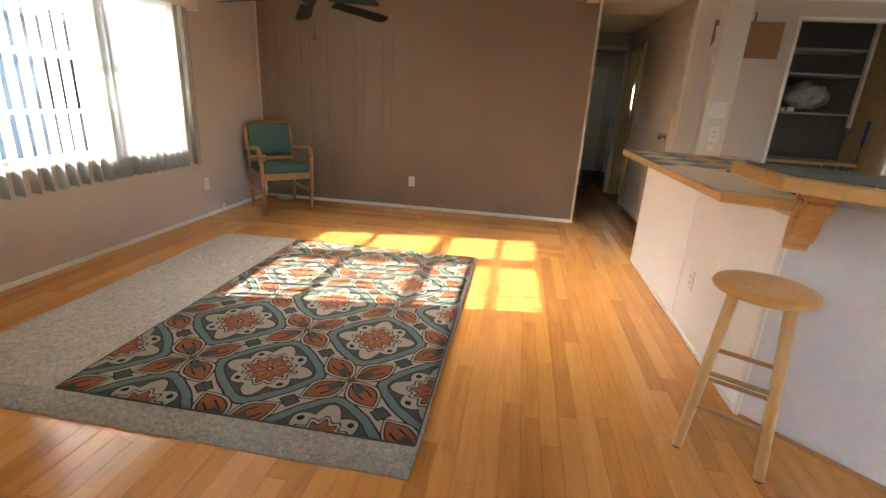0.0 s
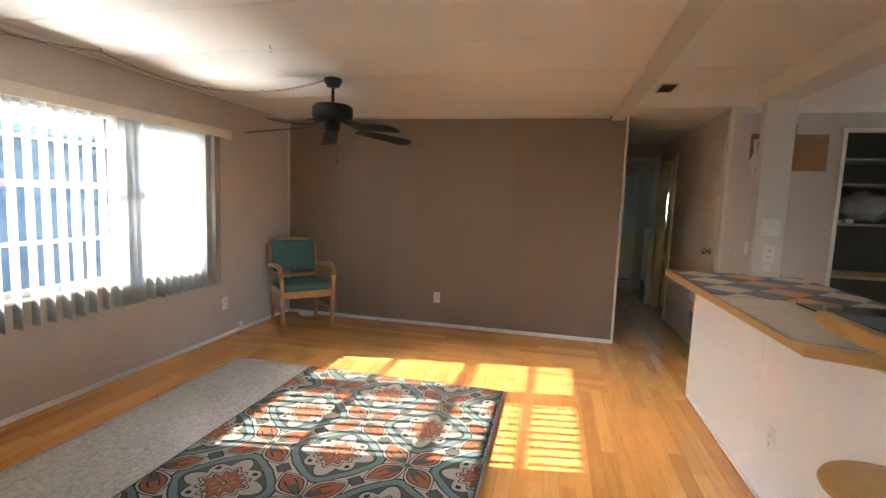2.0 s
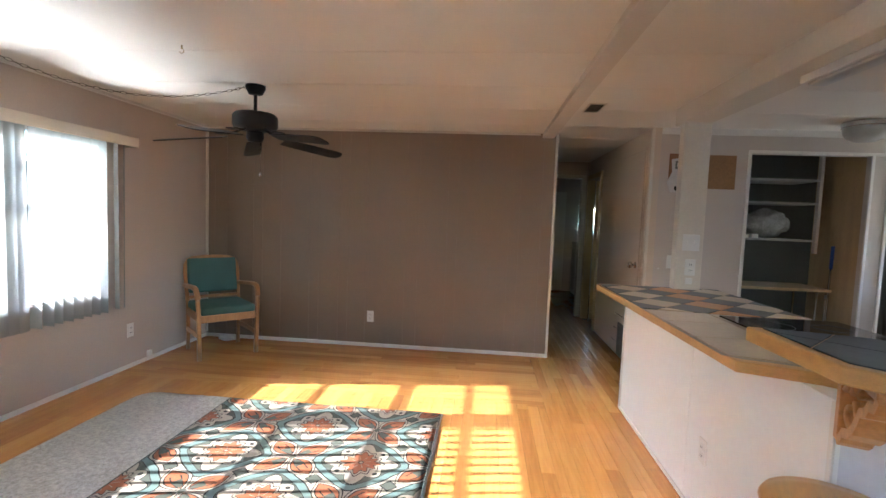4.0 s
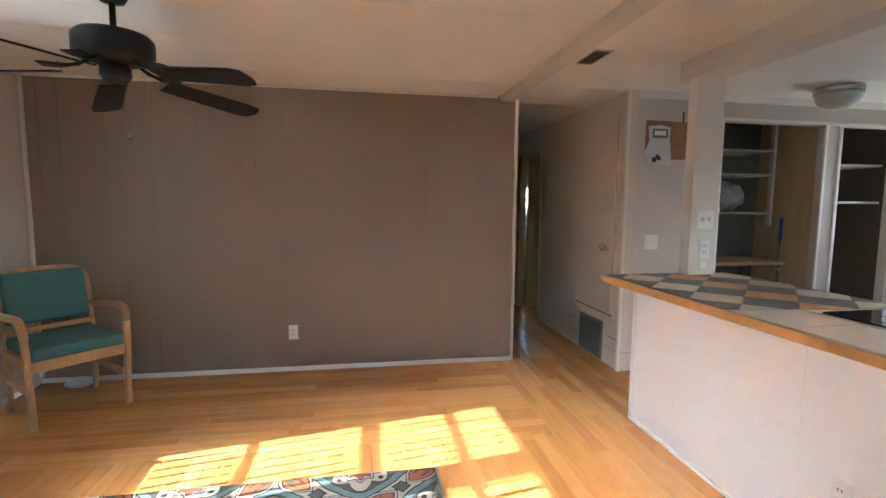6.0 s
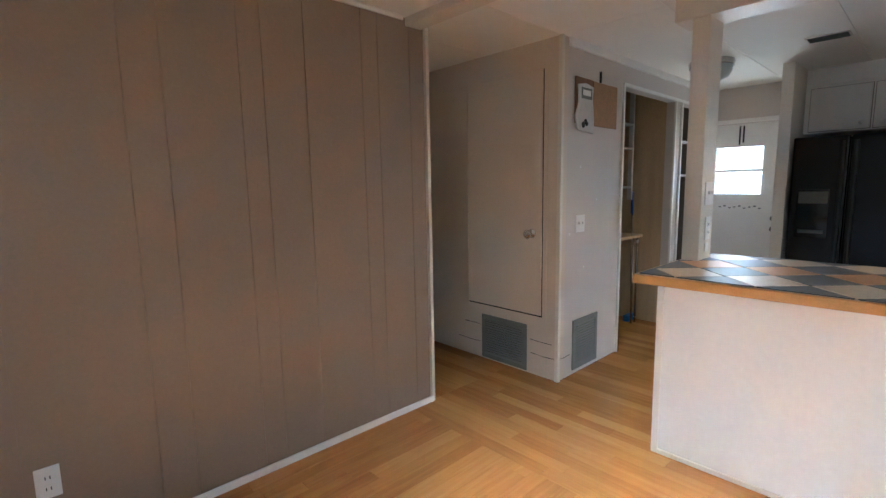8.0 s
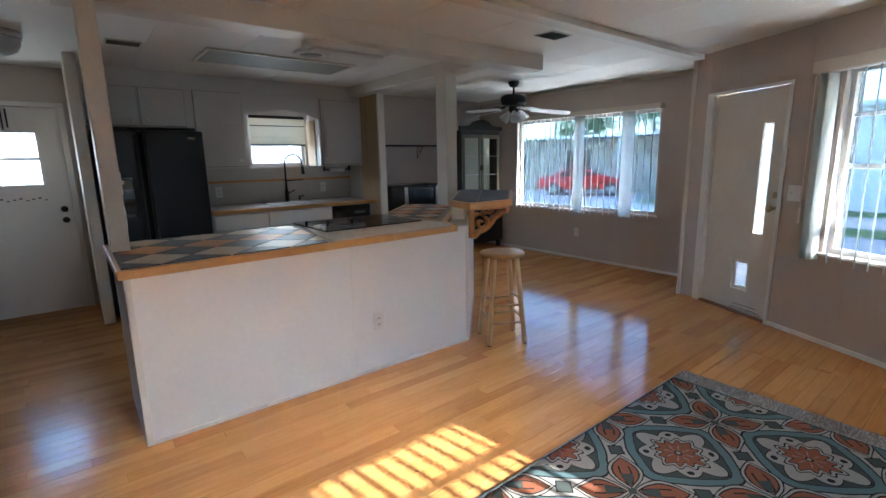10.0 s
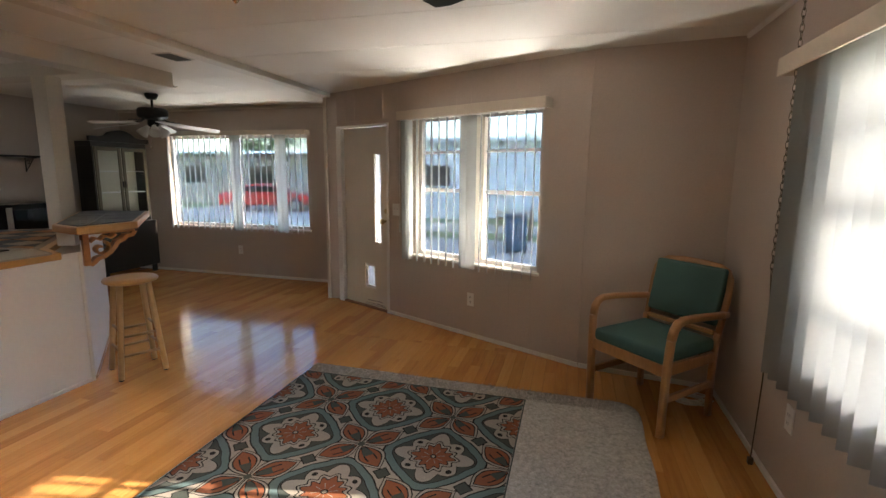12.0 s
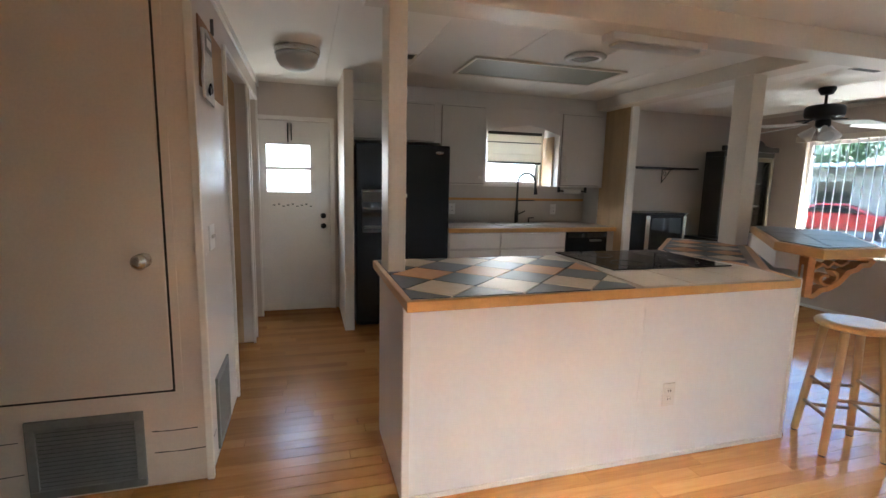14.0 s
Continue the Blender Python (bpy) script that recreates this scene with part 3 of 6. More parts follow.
# ---- doors ----
def front_door():
    d = thing("door_1", "white front door with a narrow glass slot and pet flap", "door", SLANT, kind="structure")
    bm = bmesh.new()
    pierced(bm, -0.9545, -0.2755, 0.019, 1.8345, -0.062, -0.02, [(-0.835, -0.745, 0.70, 1.57), (-0.745, -0.585, 0.205, 0.46)], "x")
    leaf = part("leaf", bm, M_CREAM, d)
    g = part("pane", boxes((-0.835, -0.745, -0.045, -0.041, 0.70, 1.57)), M_SLOT, leaf, "frosted glass slot")
    g.visible_shadow = False
    part("pet_flap", boxes((-0.745, -0.585, -0.055, -0.030, 0.205, 0.235, 0.004), (-0.745, -0.720, -0.055, -0.028, 0.235, 0.435, 0.004), (-0.610, -0.585, -0.055, -0.028, 0.235, 0.435, 0.004), (-0.745, -0.585, -0.055, -0.028, 0.435, 0.46, 0.004)), M_PLASTIC, leaf, "white plastic pet flap frame")
    part("flap_panel", boxes((-0.719, -0.611, -0.046, -0.042, 0.236, 0.434)), M_SLOT, leaf)
    bm = bmesh.new()
    cyl(bm, (-0.915, -0.02, 0.92), (-0.915, 0.03, 0.92), 0.012)
    lathe(bm, [(0.012, 0), (0.028, 0.008), (0.03, 0.022), (0.02, 0.034), (0.002, 0.038)], 16, Matrix.Translation((-0.915, 0.025, 0.92)) @ Matrix.Rotation(-math.pi / 2, 4, "X"))
    part("knob", bm, M_BRASS, leaf, "dark aged brass knob")
    bm = bmesh.new()
    lathe(bm, [(0.024, 0), (0.024, 0.012), (0.01, 0.016)], 16, Matrix.Translation((-0.915, -0.019, 1.02)) @ Matrix.Rotation(-math.pi / 2, 4, "X"))
    part("deadbolt", bm, M_BRASS, leaf)
    part("casing", boxes((-0.27, -0.195, 0.006, 0.02, 0, 1.835, 0.003), (-0.275, -0.19, -0.10, 0.006, 0, 1.835), (-0.985, -0.955, 0.006, 0.018, 0.0, 1.835, 0.003), (-0.985, -0.195, 0.006, 0.018, 1.835, 1.86, 0.003)), M_WHITE, d)
    part("threshold", boxes((-0.955, -0.27, -0.11, 0.012, -0.015, 0.018, 0.004)), M_UNDER, d)


front_door()


def back_door():
    d = thing("door_2", "white back door with a two-pane window and scribbles", "door", kind="structure")
    bm = bmesh.new()
    pierced(bm, 4.691, 5.459, -0.015, 1.859, 4.362, 4.402, [(4.885, 5.29, 1.184, 1.400), (4.885, 5.29, 1.425, 1.640)], "y")
    leaf = part("leaf", bm, M_WHITE, d)
    for za, zb in ((1.184, 1.400), (1.425, 1.640)):
        g = part("pane", boxes((4.380, 4.384, 4.885, 5.29, za, zb)), M_TINT, leaf)
        g.visible_shadow = False
    for z in (0.851, 0.953):
        bm = bmesh.new()
        lathe(bm, [(0.026, 0), (0.028, 0.01), (0.02, 0.03), (0.004, 0.034)], 16, Matrix.Translation((4.362, 4.767, z)) @ Matrix.Rotation(-math.pi / 2, 4, "Y"))
        part("lock", bm, M_BLACK, leaf, "round black lock")
    # unreadable pencil marks, as short bars
    for i in range(9):
        yy = 5.24 - 0.043 * i
        part("scribble", boxes((4.3605, 4.3618, yy, yy - 0.022, 1.05 + 0.01 * math.sin(i * 2.1), 1.062 + 0.012 * math.sin(i * 2.1))), M_GRILLE, leaf)
    part("curtain_hook", boxes((4.345, 4.361, 5.05, 5.062, 1.68, 1.84, 0.002), (4.345, 4.361, 5.082, 5.094, 1.66, 1.84, 0.002)), M_BLACK, leaf)
    part("casing", boxes((4.335, 4.3595, 4.655, 4.70, 0, 1.865, 0.003), (4.335, 4.3595, 5.45, 5.49, 0, 1.865, 0.003), (4.335, 4.3595, 4.655, 5.49, 1.866, 1.905, 0.003)), M_WHITE, d)


back_door()
closet = thing("closet_door", "beige flush closet door with a nickel knob, closed", "door", kind="structure")
# dark strip laid proud beside the leaf stands in for the gap's shade
part("door_gap", boxes((1.6235, 1.6258, 5.4755, 5.4845, 0.43, 2.035)), M_DARK, closet)
part("leaf", boxes((1.612, 1.625, 5.485, 6.14, 0.43, 2.03, 0.004)), M_BEIGE, closet)
part("casing", boxes((1.619, 1.6255, 5.445, 5.475, 0.40, 2.075, 0.002), (1.619, 1.6255, 6.15, 6.18, 0.40, 2.075, 0.002), (1.619, 1.6255, 5.475, 6.15, 2.04, 2.075, 0.002)), M_BEIGE, closet)
# the gap beneath the leaf is a dark strip too, shade as colour
part("gap", boxes((1.6235, 1.6257, 5.475, 6.15, 0.418, 0.429)), M_DARK, closet)
bm = bmesh.new()
lathe(bm, [(0.03, 0), (0.03, 0.006), (0.012, 0.01), (0.012, 0.03), (0.028, 0.038), (0.031, 0.055), (0.022, 0.066), (0.002, 0.07)], 20, Matrix.Translation((1.611, 5.556, 0.985)) @ Matrix.Rotation(-math.pi / 2, 4, "Y"))
part("knob", bm, M_CHROME, closet, "brushed nickel round knob")
# hall doorways
hall_case = thing("hall_doorway", "cream wooden door casing in the hall", "door frame", kind="structure")
M_YEL = mat("yellowed_casing", (0.62, 0.47, 0.24), 0.5, vary=0.1)
part("casing", boxes((1.605, 1.6255, 7.06, 7.12, 0, 1.95, 0.003), (1.605, 1.6255, 7.80, 7.86, 0, 1.95, 0.003), (1.605, 1.6255, 7.06, 7.86, 1.951, 2.01, 0.003), (1.6265, 1.699, 7.121, 7.131, 0, 1.949), (1.6265, 1.699, 7.789, 7.799, 0, 1.949)), M_YEL, hall_case)
door3 = thing("door_3", "open cream hollow door in the hall", "door", kind="structure")
part("leaf", boxes((1.71, 2.35, 7.745, 7.78, 0.01, 1.94, 0.002)), M_YEL, door3)
end_case = thing("end_doorway", "cream door casing at the hall end", "door frame", kind="structure")
part("casing", boxes((1.541, 1.60, 7.90, 7.9195, 0, 1.98, 0.003), (0.87, 0.919, 7.90, 7.9195, 0, 1.98, 0.003), (0.87, 1.60, 7.90, 7.9195, 1.981, 2.03, 0.003)), M_CREAM, end_case)
door4 = thing("door_4", "closed pale bedroom door in the dim distance", "door", kind="structure")
part("leaf", boxes((1.12, 1.74, 10.365, 10.399, 0.01, 1.93, 0.003)), M_CREAM, door4)
dresser = thing("dresser", "pale chest of drawers beneath the bedroom window", "dresser")
part("carcass", boxes((1.9, 2.8, 9.95, 10.39, 0.0, 0.98, 0.004)), M_CAB, dresser)
for k in range(4):
    part("drawer", boxes((1.93, 2.77, 9.935, 9.949, 0.06 + 0.23 * k, 0.27 + 0.23 * k, 0.004)), M_CAB, dresser)
solid("smoke_alarm", bmof(lathe, [(0.001, -0.03), (0.045, -0.028), (0.055, -0.01), (0.055, 0)], 20, pose(1.1, 7.3, H)), M_PLASTIC, "round white smoke alarm on the hall ceiling", "smoke alarm")


# ---- island ----
BODY = [(1.256, 4.571), (1.256, 2.50), (2.12, 1.67), (2.46, 2.06), (1.96, 2.60), (1.86, 2.80), (1.86, 4.571)]
island = thing("kitchen_island", "white panelled kitchen island with an angled bar end", "island")
part("body", bmof(prism, BODY, 0, 0.871), M_PANEL, island)
part("panel_joint", boxes((1.2535, 1.2562, 3.442, 3.4445, 0.03, 0.868)), M_PANEL, island)
part("corner_strip", boxes((1.248, 1.2555, 4.545, 4.575, 0, 0.868, 0.002)), M_WHITE, island)
part("corner_strip", boxes((1.248, 1.2555, 2.498, 2.52, 0, 0.868, 0.002)), M_WHITE, island)
part("toe_strip", boxes((1.247, 1.2555, 2.52, 4.545, 0, 0.022, 0.002)), M_WHITE, island)
dg = axes(1.256, 2.50, 0.721, -0.693)
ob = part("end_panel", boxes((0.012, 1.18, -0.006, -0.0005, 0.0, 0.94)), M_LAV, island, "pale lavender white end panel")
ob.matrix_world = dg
ob = part("toe_strip", boxes((0.012, 1.18, -0.014, -0.0065, 0.0, 0.02)), M_OAK, island)
ob.matrix_world = dg
part("end_face", boxes((1.262, 1.858, 4.5715, 4.576, 0.0, 0.868)), M_TAUPE, island)
TOP = [(1.045, 4.605), (1.085, 2.735), (1.31, 2.645), (2.10, 1.865), (2.28, 1.82), (2.60, 2.14), (2.06, 2.70), (1.90, 2.78), (1.90, 4.605)]
top = part("worktop", bmof(prism, TOP, 0.871, 0.911, 0.004), M_OAKEDGE, island, "honey oak edged worktop")
BAR = [(2.14, 1.83), (1.36, 2.58), (1.062, 2.65), (1.06, 2.243), (1.70, 1.56), (2.10, 1.70)]
bar = part("bar_top", bmof(prism, BAR, 1.004, 1.051, 0.006), M_OAKEDGE, island, "raised honey oak bar top")
part("bar_riser", bmof(prism, [(1.27, 2.515), (1.36, 2.56), (2.12, 1.86), (2.03, 1.77)], 0.912, 1.003), M_PANEL, island)


def outline_piece(bm, pts, thick, m):
    """A sawn board of the outline, thick across, in its local xz plane."""
    prism(bm, pts, -thick / 2, thick / 2, 0.0, m @ Matrix.Rotation(math.pi / 2, 4, "X"))


def scroll_bracket():
    """A sawn scrollwork bracket: an arm, a leg, a ragged brace and curls between."""
    d = Vector((-0.38, -0.925))
    b = thing("scroll_bracket", "orange stained scrollwork bracket beneath the bar", "bracket", axes(1.272, 2.477, d.x, d.y))
    bm = bmesh.new()
    t = 0.036
    box(bm, 0.0, 0.30, -t, t, 0.955, 0.984, 0.003)
    box(bm, 0.0, 0.035, -t, t, 0.73, 0.955, 0.003)
    arc = [(0.30, 0.955), (0.285, 0.93), (0.25, 0.925), (0.23, 0.90), (0.195, 0.885), (0.175, 0.85), (0.15, 0.815), (0.11, 0.785), (0.075, 0.775), (0.055, 0.75), (0.035, 0.735)]
    for (xa, za), (xb, zb) in zip(arc, arc[1:]):
        n = math.hypot(xb - xa, zb - za) / 2 + 0.006
        box(bm, -n, n, -t, t, -0.014, 0.014, 0.002, Matrix.Translation(((xa + xb) / 2, 0, (za + zb) / 2)) @ Matrix.Rotation(-math.atan2(zb - za, xb - xa), 4, "Y"))
    curl = [(0.10 + (0.012 + 0.0075 * a) * math.cos(a * 1.05 + 1), 0, 0.845 + (0.012 + 0.0075 * a) * math.sin(a * 1.05 + 1)) for a in [k * 0.5 for k in range(13)]]
    for off in (-0.025, -0.0125, 0.0, 0.0125, 0.025):
        sweep(bm, [(x, off, z) for x, _, z in curl], 0.010, 6)
        sweep(bm, [(0.04, off, 0.90), (0.07, off, 0.925), (0.10, off, 0.91), (0.125, off, 0.935), (0.16, off, 0.92), (0.19, off, 0.945)], 0.011, 6)
    for v in bm.verts:
        v.co.z = 1.003 - (0.984 - v.co.z) * 0.90
    part("board", bm, M_ORANGE, b)


scroll_bracket()
cook = thing("cooktop", "black glass cooktop let into the island", "cooktop")
part("glass", boxes((1.40, 1.955, 2.80, 3.52, 0.916, 0.924, 0.003)), M_COOK, cook)
for cx, cy, r in ((1.54, 3.33, 0.09), (1.80, 3.33, 0.075), (1.54, 2.98, 0.075), (1.80, 2.98, 0.09)):
    bm = bmesh.new()
    pts = [(cx + r * math.cos(a * math.pi / 16), cy + r * math.sin(a * math.pi / 16), 0.9243) for a in range(33)]
    sweep(bm, pts, 0.0012, 4)
    part("heating_ring", bm, M_GRILLE, cook)


# ---- kitchen run along the outside wall ----
# dark plate behind each door paints in the shadow line round its edges
M_DOOR_SHADOW = mat("cabinet_door_shadow", (0.16, 0.13, 0.10), 0.7)


def cab_door(name, parent, x, y0, y1, z0, z1, knob=None):
    part("reveal", boxes((x - 0.0012, x - 0.0002, y0 - 0.005, y1 + 0.005, z0 - 0.005, z1 + 0.005)), M_DOOR_SHADOW, parent)
    d = part(name, boxes((x - 0.018, x - 0.0015, y0, y1, z0, z1, 0.004), (x - 0.0205, x - 0.018, y0 + 0.05, y1 - 0.05, z0 + 0.05, z1 - 0.05, 0.001)), M_CAB, parent)
    if knob:
        bm = bmesh.new()
        lathe(bm, [(0.007, 0), (0.007, 0.01), (0.015, 0.018), (0.012, 0.026), (0.002, 0.028)], 14, Matrix.Translation((x - 0.018, *knob)) @ Matrix.Rotation(-math.pi / 2, 4, "Y"))
        part("knob", bm, M_PLASTIC, d, "small round knob")


uc = thing("upper_cabinet", "painted cream upper cabinet above the fridge", "cabinet", group="upper kitchen cabinets")
part("carcass", boxes((4.016, 4.358, 3.66, 4.538, 1.69, 2.07)), M_CAB, uc)
cab_door("cabinet_door", uc, 4.016, 4.12, 4.50, 1.705, 2.045, (4.17, 1.75))
cab_door("cabinet_door", uc, 4.016, 3.73, 4.10, 1.705, 2.045, (4.05, 1.75))
uc = thing("upper_cabinet", "painted cream tall upper cabinet beside the fridge", "cabinet", group="upper kitchen cabinets")
part("carcass", boxes((4.016, 4.358, 3.18, 3.658, 1.29, 2.07)), M_CAB, uc)
cab_door("cabinet_door", uc, 4.016, 3.20, 3.645, 1.31, 2.05, (3.25, 1.37))
uc = thing("upper_cabinet", "painted cream upper cabinet beside the sink window", "cabinet", group="upper kitchen cabinets")
part("carcass", boxes((4.016, 4.358, 1.802, 2.35, 1.29, 2.07)), M_CAB, uc)
cab_door("cabinet_door", uc, 4.016, 1.85, 2.32, 1.31, 2.04, (2.28, 1.37))
bm = boxes((4.016, 4.358, 1.802, 4.538, 2.072, H - 0.001))
solid("kitchen_soffit", bm, M_CAB, "painted soffit above the upper cabinets", "soffit", kind="structure")
bm = bmesh.new()
N = 14
arc = [(2.352 + 0.826 * k / N, 1.825 + 0.085 * math.sin(math.pi * k / N)) for k in range(N + 1)]
prism(bm, [(2.352, 2.071)] + arc + [(3.178, 2.071)], -0.012, 0.0, 0.0, Matrix(((0, 0, 1, 4.03), (1, 0, 0, 0), (0, 1, 0, 0), (0, 0, 0, 1))))
solid("window_arch", bm, M_CAB, "arched painted board above the sink window", "valance board", kind="structure")
roman = thing("roman_shade", "cream roman shade with a brown edge, half drawn", "window shade")
for k, (za, zb) in enumerate(((1.7552, 1.85), (1.6352, 1.755), (1.53, 1.635))):
    part("fold", boxes((4.325 - 0.004 * k, 4.333, 2.40, 3.04, za, zb, 0.004)), M_LINEN, roman)
part("trim_band", boxes((4.316, 4.324, 2.40, 3.04, 1.528, 1.552, 0.002)), M_HUTCH, roman)
part("trim_band", boxes((4.318, 4.326, 2.40, 3.04, 1.752, 1.762, 0.002)), M_HUTCH, roman)
part("trim_band", boxes((4.318, 4.330, 2.40, 3.04, 1.84, 1.872, 0.002)), M_HUTCH, roman)
solid("window_side_board", boxes((4.12, 4.356, 2.353, 2.365, 1.30, 1.82)), M_BIRCH, "bare wooden side of the window recess", "trim", kind="structure")
# base run
bc = thing("base_cabinet", "white base cabinet beneath the sink, plain drawer fronts", "cabinet")
part("carcass", boxes((3.75, 4.357, 2.372, 3.64, 0.09, 0.838)), M_CAB, bc)
part("plinth", boxes((3.81, 4.3, 2.372, 3.64, 0.0, 0.089)), M_DARK, bc)
for ya, yb in ((2.39, 3.095), (3.11, 3.625)):
    part("drawer_front", boxes((3.732, 3.7495, ya, yb, 0.685, 0.825, 0.003), (3.729, 3.732, ya + 0.05, yb - 0.05, 0.715, 0.80, 0.001)), M_WHITE, bc)
    part("cabinet_door", boxes((3.732, 3.7495, ya, yb, 0.11, 0.66, 0.003)), M_WHITE, bc)
dw = thing("dishwasher", "black dishwasher beneath the counter", "dishwasher")
part("front", boxes((3.735, 4.30, 1.885, 2.365, 0.09, 0.836, 0.006)), M_FRIDGE, dw)
part("handle", boxes((3.715, 3.7345, 1.96, 2.10, 0.735, 0.755, 0.004)), M_GRILLE, dw)
part("control_strip", boxes((3.729, 3.7345, 1.90, 2.35, 0.775, 0.825, 0.002)), M_COOK, dw)
part("plinth", boxes((3.80, 4.25, 1.90, 2.35, 0.0, 0.088)), M_DARK, dw)
wt = thing("worktop", "honey oak edged tiled worktop along the wall", "worktop")
part("slab", boxes((3.70, 4.357, 1.802, 3.645, 0.84, 0.882, 0.004)), M_OAKEDGE, wt)
part("tiled_top", boxes((3.73, 4.35, 1.81, 3.64, 0.8825, 0.887)), mat("brown_counter_tile", (0.16, 0.13, 0.11), 0.45, vary=0.15), wt)
part("end_support", boxes((3.74, 4.35, 1.805, 1.88, 0.0, 0.838)), M_CAB, wt)
bs = thing("backsplash", "beige tiled backsplash with an oak strip", "backsplash", kind="structure")
part("field", boxes((4.348, 4.3595, 1.802, 3.66, 0.888, 1.288)), M_BACK, bs)
part("field", boxes((4.06, 4.347, 1.8015, 1.808, 0.888, 1.288)), M_BACK, bs)
part("oak_strip", boxes((4.340, 4.3478, 1.812, 3.66, 1.125, 1.152, 0.003)), M_OAKEDGE, bs)
sink = thing("sink", "double steel sink let into the worktop", "sink")
part("rim", boxes((3.80, 4.22, 2.45, 3.05, 0.8875, 0.893, 0.002)), M_CHROME, sink)
part("basin", boxes((3.83, 4.19, 2.48, 2.74, 0.8932, 0.8945)), M_GRILLE, sink)
part("basin", boxes((3.83, 4.19, 2.77, 3.02, 0.8932, 0.8945)), M_GRILLE, sink)
fc = thing("faucet", "tall black spring kitchen faucet", "faucet")
bm = bmesh.new()
cyl(bm, (4.25, 2.70, 0.888), (4.25, 2.70, 1.02), 0.022)
cyl(bm, (4.25, 2.70, 1.02), (4.25, 2.70, 1.16), 0.013)
part("stem", bm, M_BLACK, fc)
arc = [(4.25, 2.70, 1.16), (4.25, 2.70, 1.33)] + [(4.25 - 0.02 * (1 - math.cos(a)), 2.70 - 0.095 * (1 - math.cos(a)), 1.33 + 0.10 * math.sin(a)) for a in [math.pi * k / 12 for k in range(1, 13)]] + [(4.21, 2.508, 1.29)]
part("spring_arch", bmof(sweep, arc, 0.011, 8), M_BLACK, fc)
part("spray_head", bmof(cyl, (4.21, 2.508, 1.30), (4.207, 2.50, 1.20), 0.015, 0.021), M_BLACK, fc)
part("docking_arm", bmof(cyl, (4.25, 2.70, 1.13), (4.22, 2.50, 1.135), 0.007), M_BLACK, fc)
part("lever", bmof(cyl, (4.25, 2.68, 0.98), (4.20, 2.62, 1.02), 0.006), M_BLACK, fc)
sd = thing("soap_dispenser", "small black soap dispenser beside the sink", "soap dispenser")
bm = bmesh.new()
cyl(bm, (4.25, 2.55, 0.888), (4.25, 2.55, 0.94), 0.009)
cyl(bm, (4.25, 2.55, 0.94), (4.19, 2.52, 0.945), 0.006)
part("pump", bm, M_BLACK, sd)
th = thing("towel_holder", "black paper towel holder beneath the cabinet", "towel holder")
part("bar", bmof(cyl, (4.10, 1.95, 1.245), (4.10, 2.28, 1.245), 0.008), M_BLACK, th)
part("roll", bmof(cyl, (4.10, 2.02, 1.245), (4.10, 2.22, 1.245), 0.026), M_PLASTIC, th, "thin end of a paper roll")
for yy in (1.95, 2.28):
    part("arm", boxes((4.085, 4.115, yy - 0.01, yy + 0.01, 1.23, 1.289, 0.003)), M_BLACK, th)


def fridge():
    f = thing("refrigerator", "black side-by-side refrigerator with an ice dispenser", "refrigerator")
    part("body", boxes((3.66, 4.34, 3.69, 4.515, 0.02, 1.62, 0.006)), M_FRIDGE, f)
    part("foot", boxes((3.70, 4.30, 3.72, 4.48, 0.0, 0.019)), M_DARK, f)
    r = part("fridge_door", boxes((3.60, 3.656, 3.68, 4.172, 0.05, 1.635, 0.012)), M_FRIDGE, f)
    l = part("freezer_door", boxes((3.60, 3.656, 4.182, 4.52, 0.05, 1.635, 0.012)), M_FRIDGE, f)
    part("handle", boxes((3.565, 3.5995, 4.125, 4.155, 0.55, 1.60, 0.010)), M_BLACK, r)
    part("handle", boxes((3.565, 3.5995, 4.198, 4.228, 0.55, 1.60, 0.010)), M_BLACK, l)
    part("dispenser", boxes((3.590, 3.5995, 4.27, 4.47, 0.86, 1.24, 0.006)), M_COOK, l, "black ice and water dispenser")
    part("dispenser_panel", boxes((3.586, 3.5899, 4.28, 4.46, 1.13, 1.22, 0.003)), M_GRILLE, l)
    part("dispenser_tray", boxes((3.582, 3.5899, 4.29, 4.45, 0.90, 0.925, 0.003)), M_GRILLE, l)
    bm = bmesh.new()
    lathe(bm, [(0.001, 0.004), (0.028, 0.003), (0.03, 0)], 20, Matrix.Translation((3.5995, 3.78, 1.57)) @ Matrix.Rotation(-math.pi / 2, 4, "Y") @ Matrix.Diagonal((0.5, 1.3, 1, 1)))
    part("badge", bm, M_CHROME, r, "plain oval silver badge")


fridge()


# ---- small wall fittings ----
def plate(name, label, cat, m, kind, w=0.07, h=0.115, group=""):
    """A cover plate on a wall: outlet sockets or toggles."""
    p = thing(name, label, cat, m, group)
    part("plate", boxes((-w / 2, w / 2, 0.0002, 0.006, -h / 2, h / 2, 0.002)), M_PLASTIC, p)
    if kind == "outlet":
        for dz in (-0.02, 0.02):
            part("socket", boxes((-0.016, 0.016, 0.0061, 0.009, dz - 0.013, dz + 0.013, 0.002), ), M_PLASTIC, p)
            part("slot", boxes((-0.008, -0.005, 0.0091, 0.0096, dz - 0.006, dz + 0.006), (0.005, 0.008, 0.0091, 0.0096, dz - 0.006, dz + 0.006)), M_DARK, p)
    else:
        for dx in ((-0.023, 0.023) if kind == "double" else (0.0,)):
            part("toggle", boxes((dx - 0.004, dx + 0.004, 0.0061, 0.018, -0.004, 0.014, 0.002)), M_PLASTIC, p)


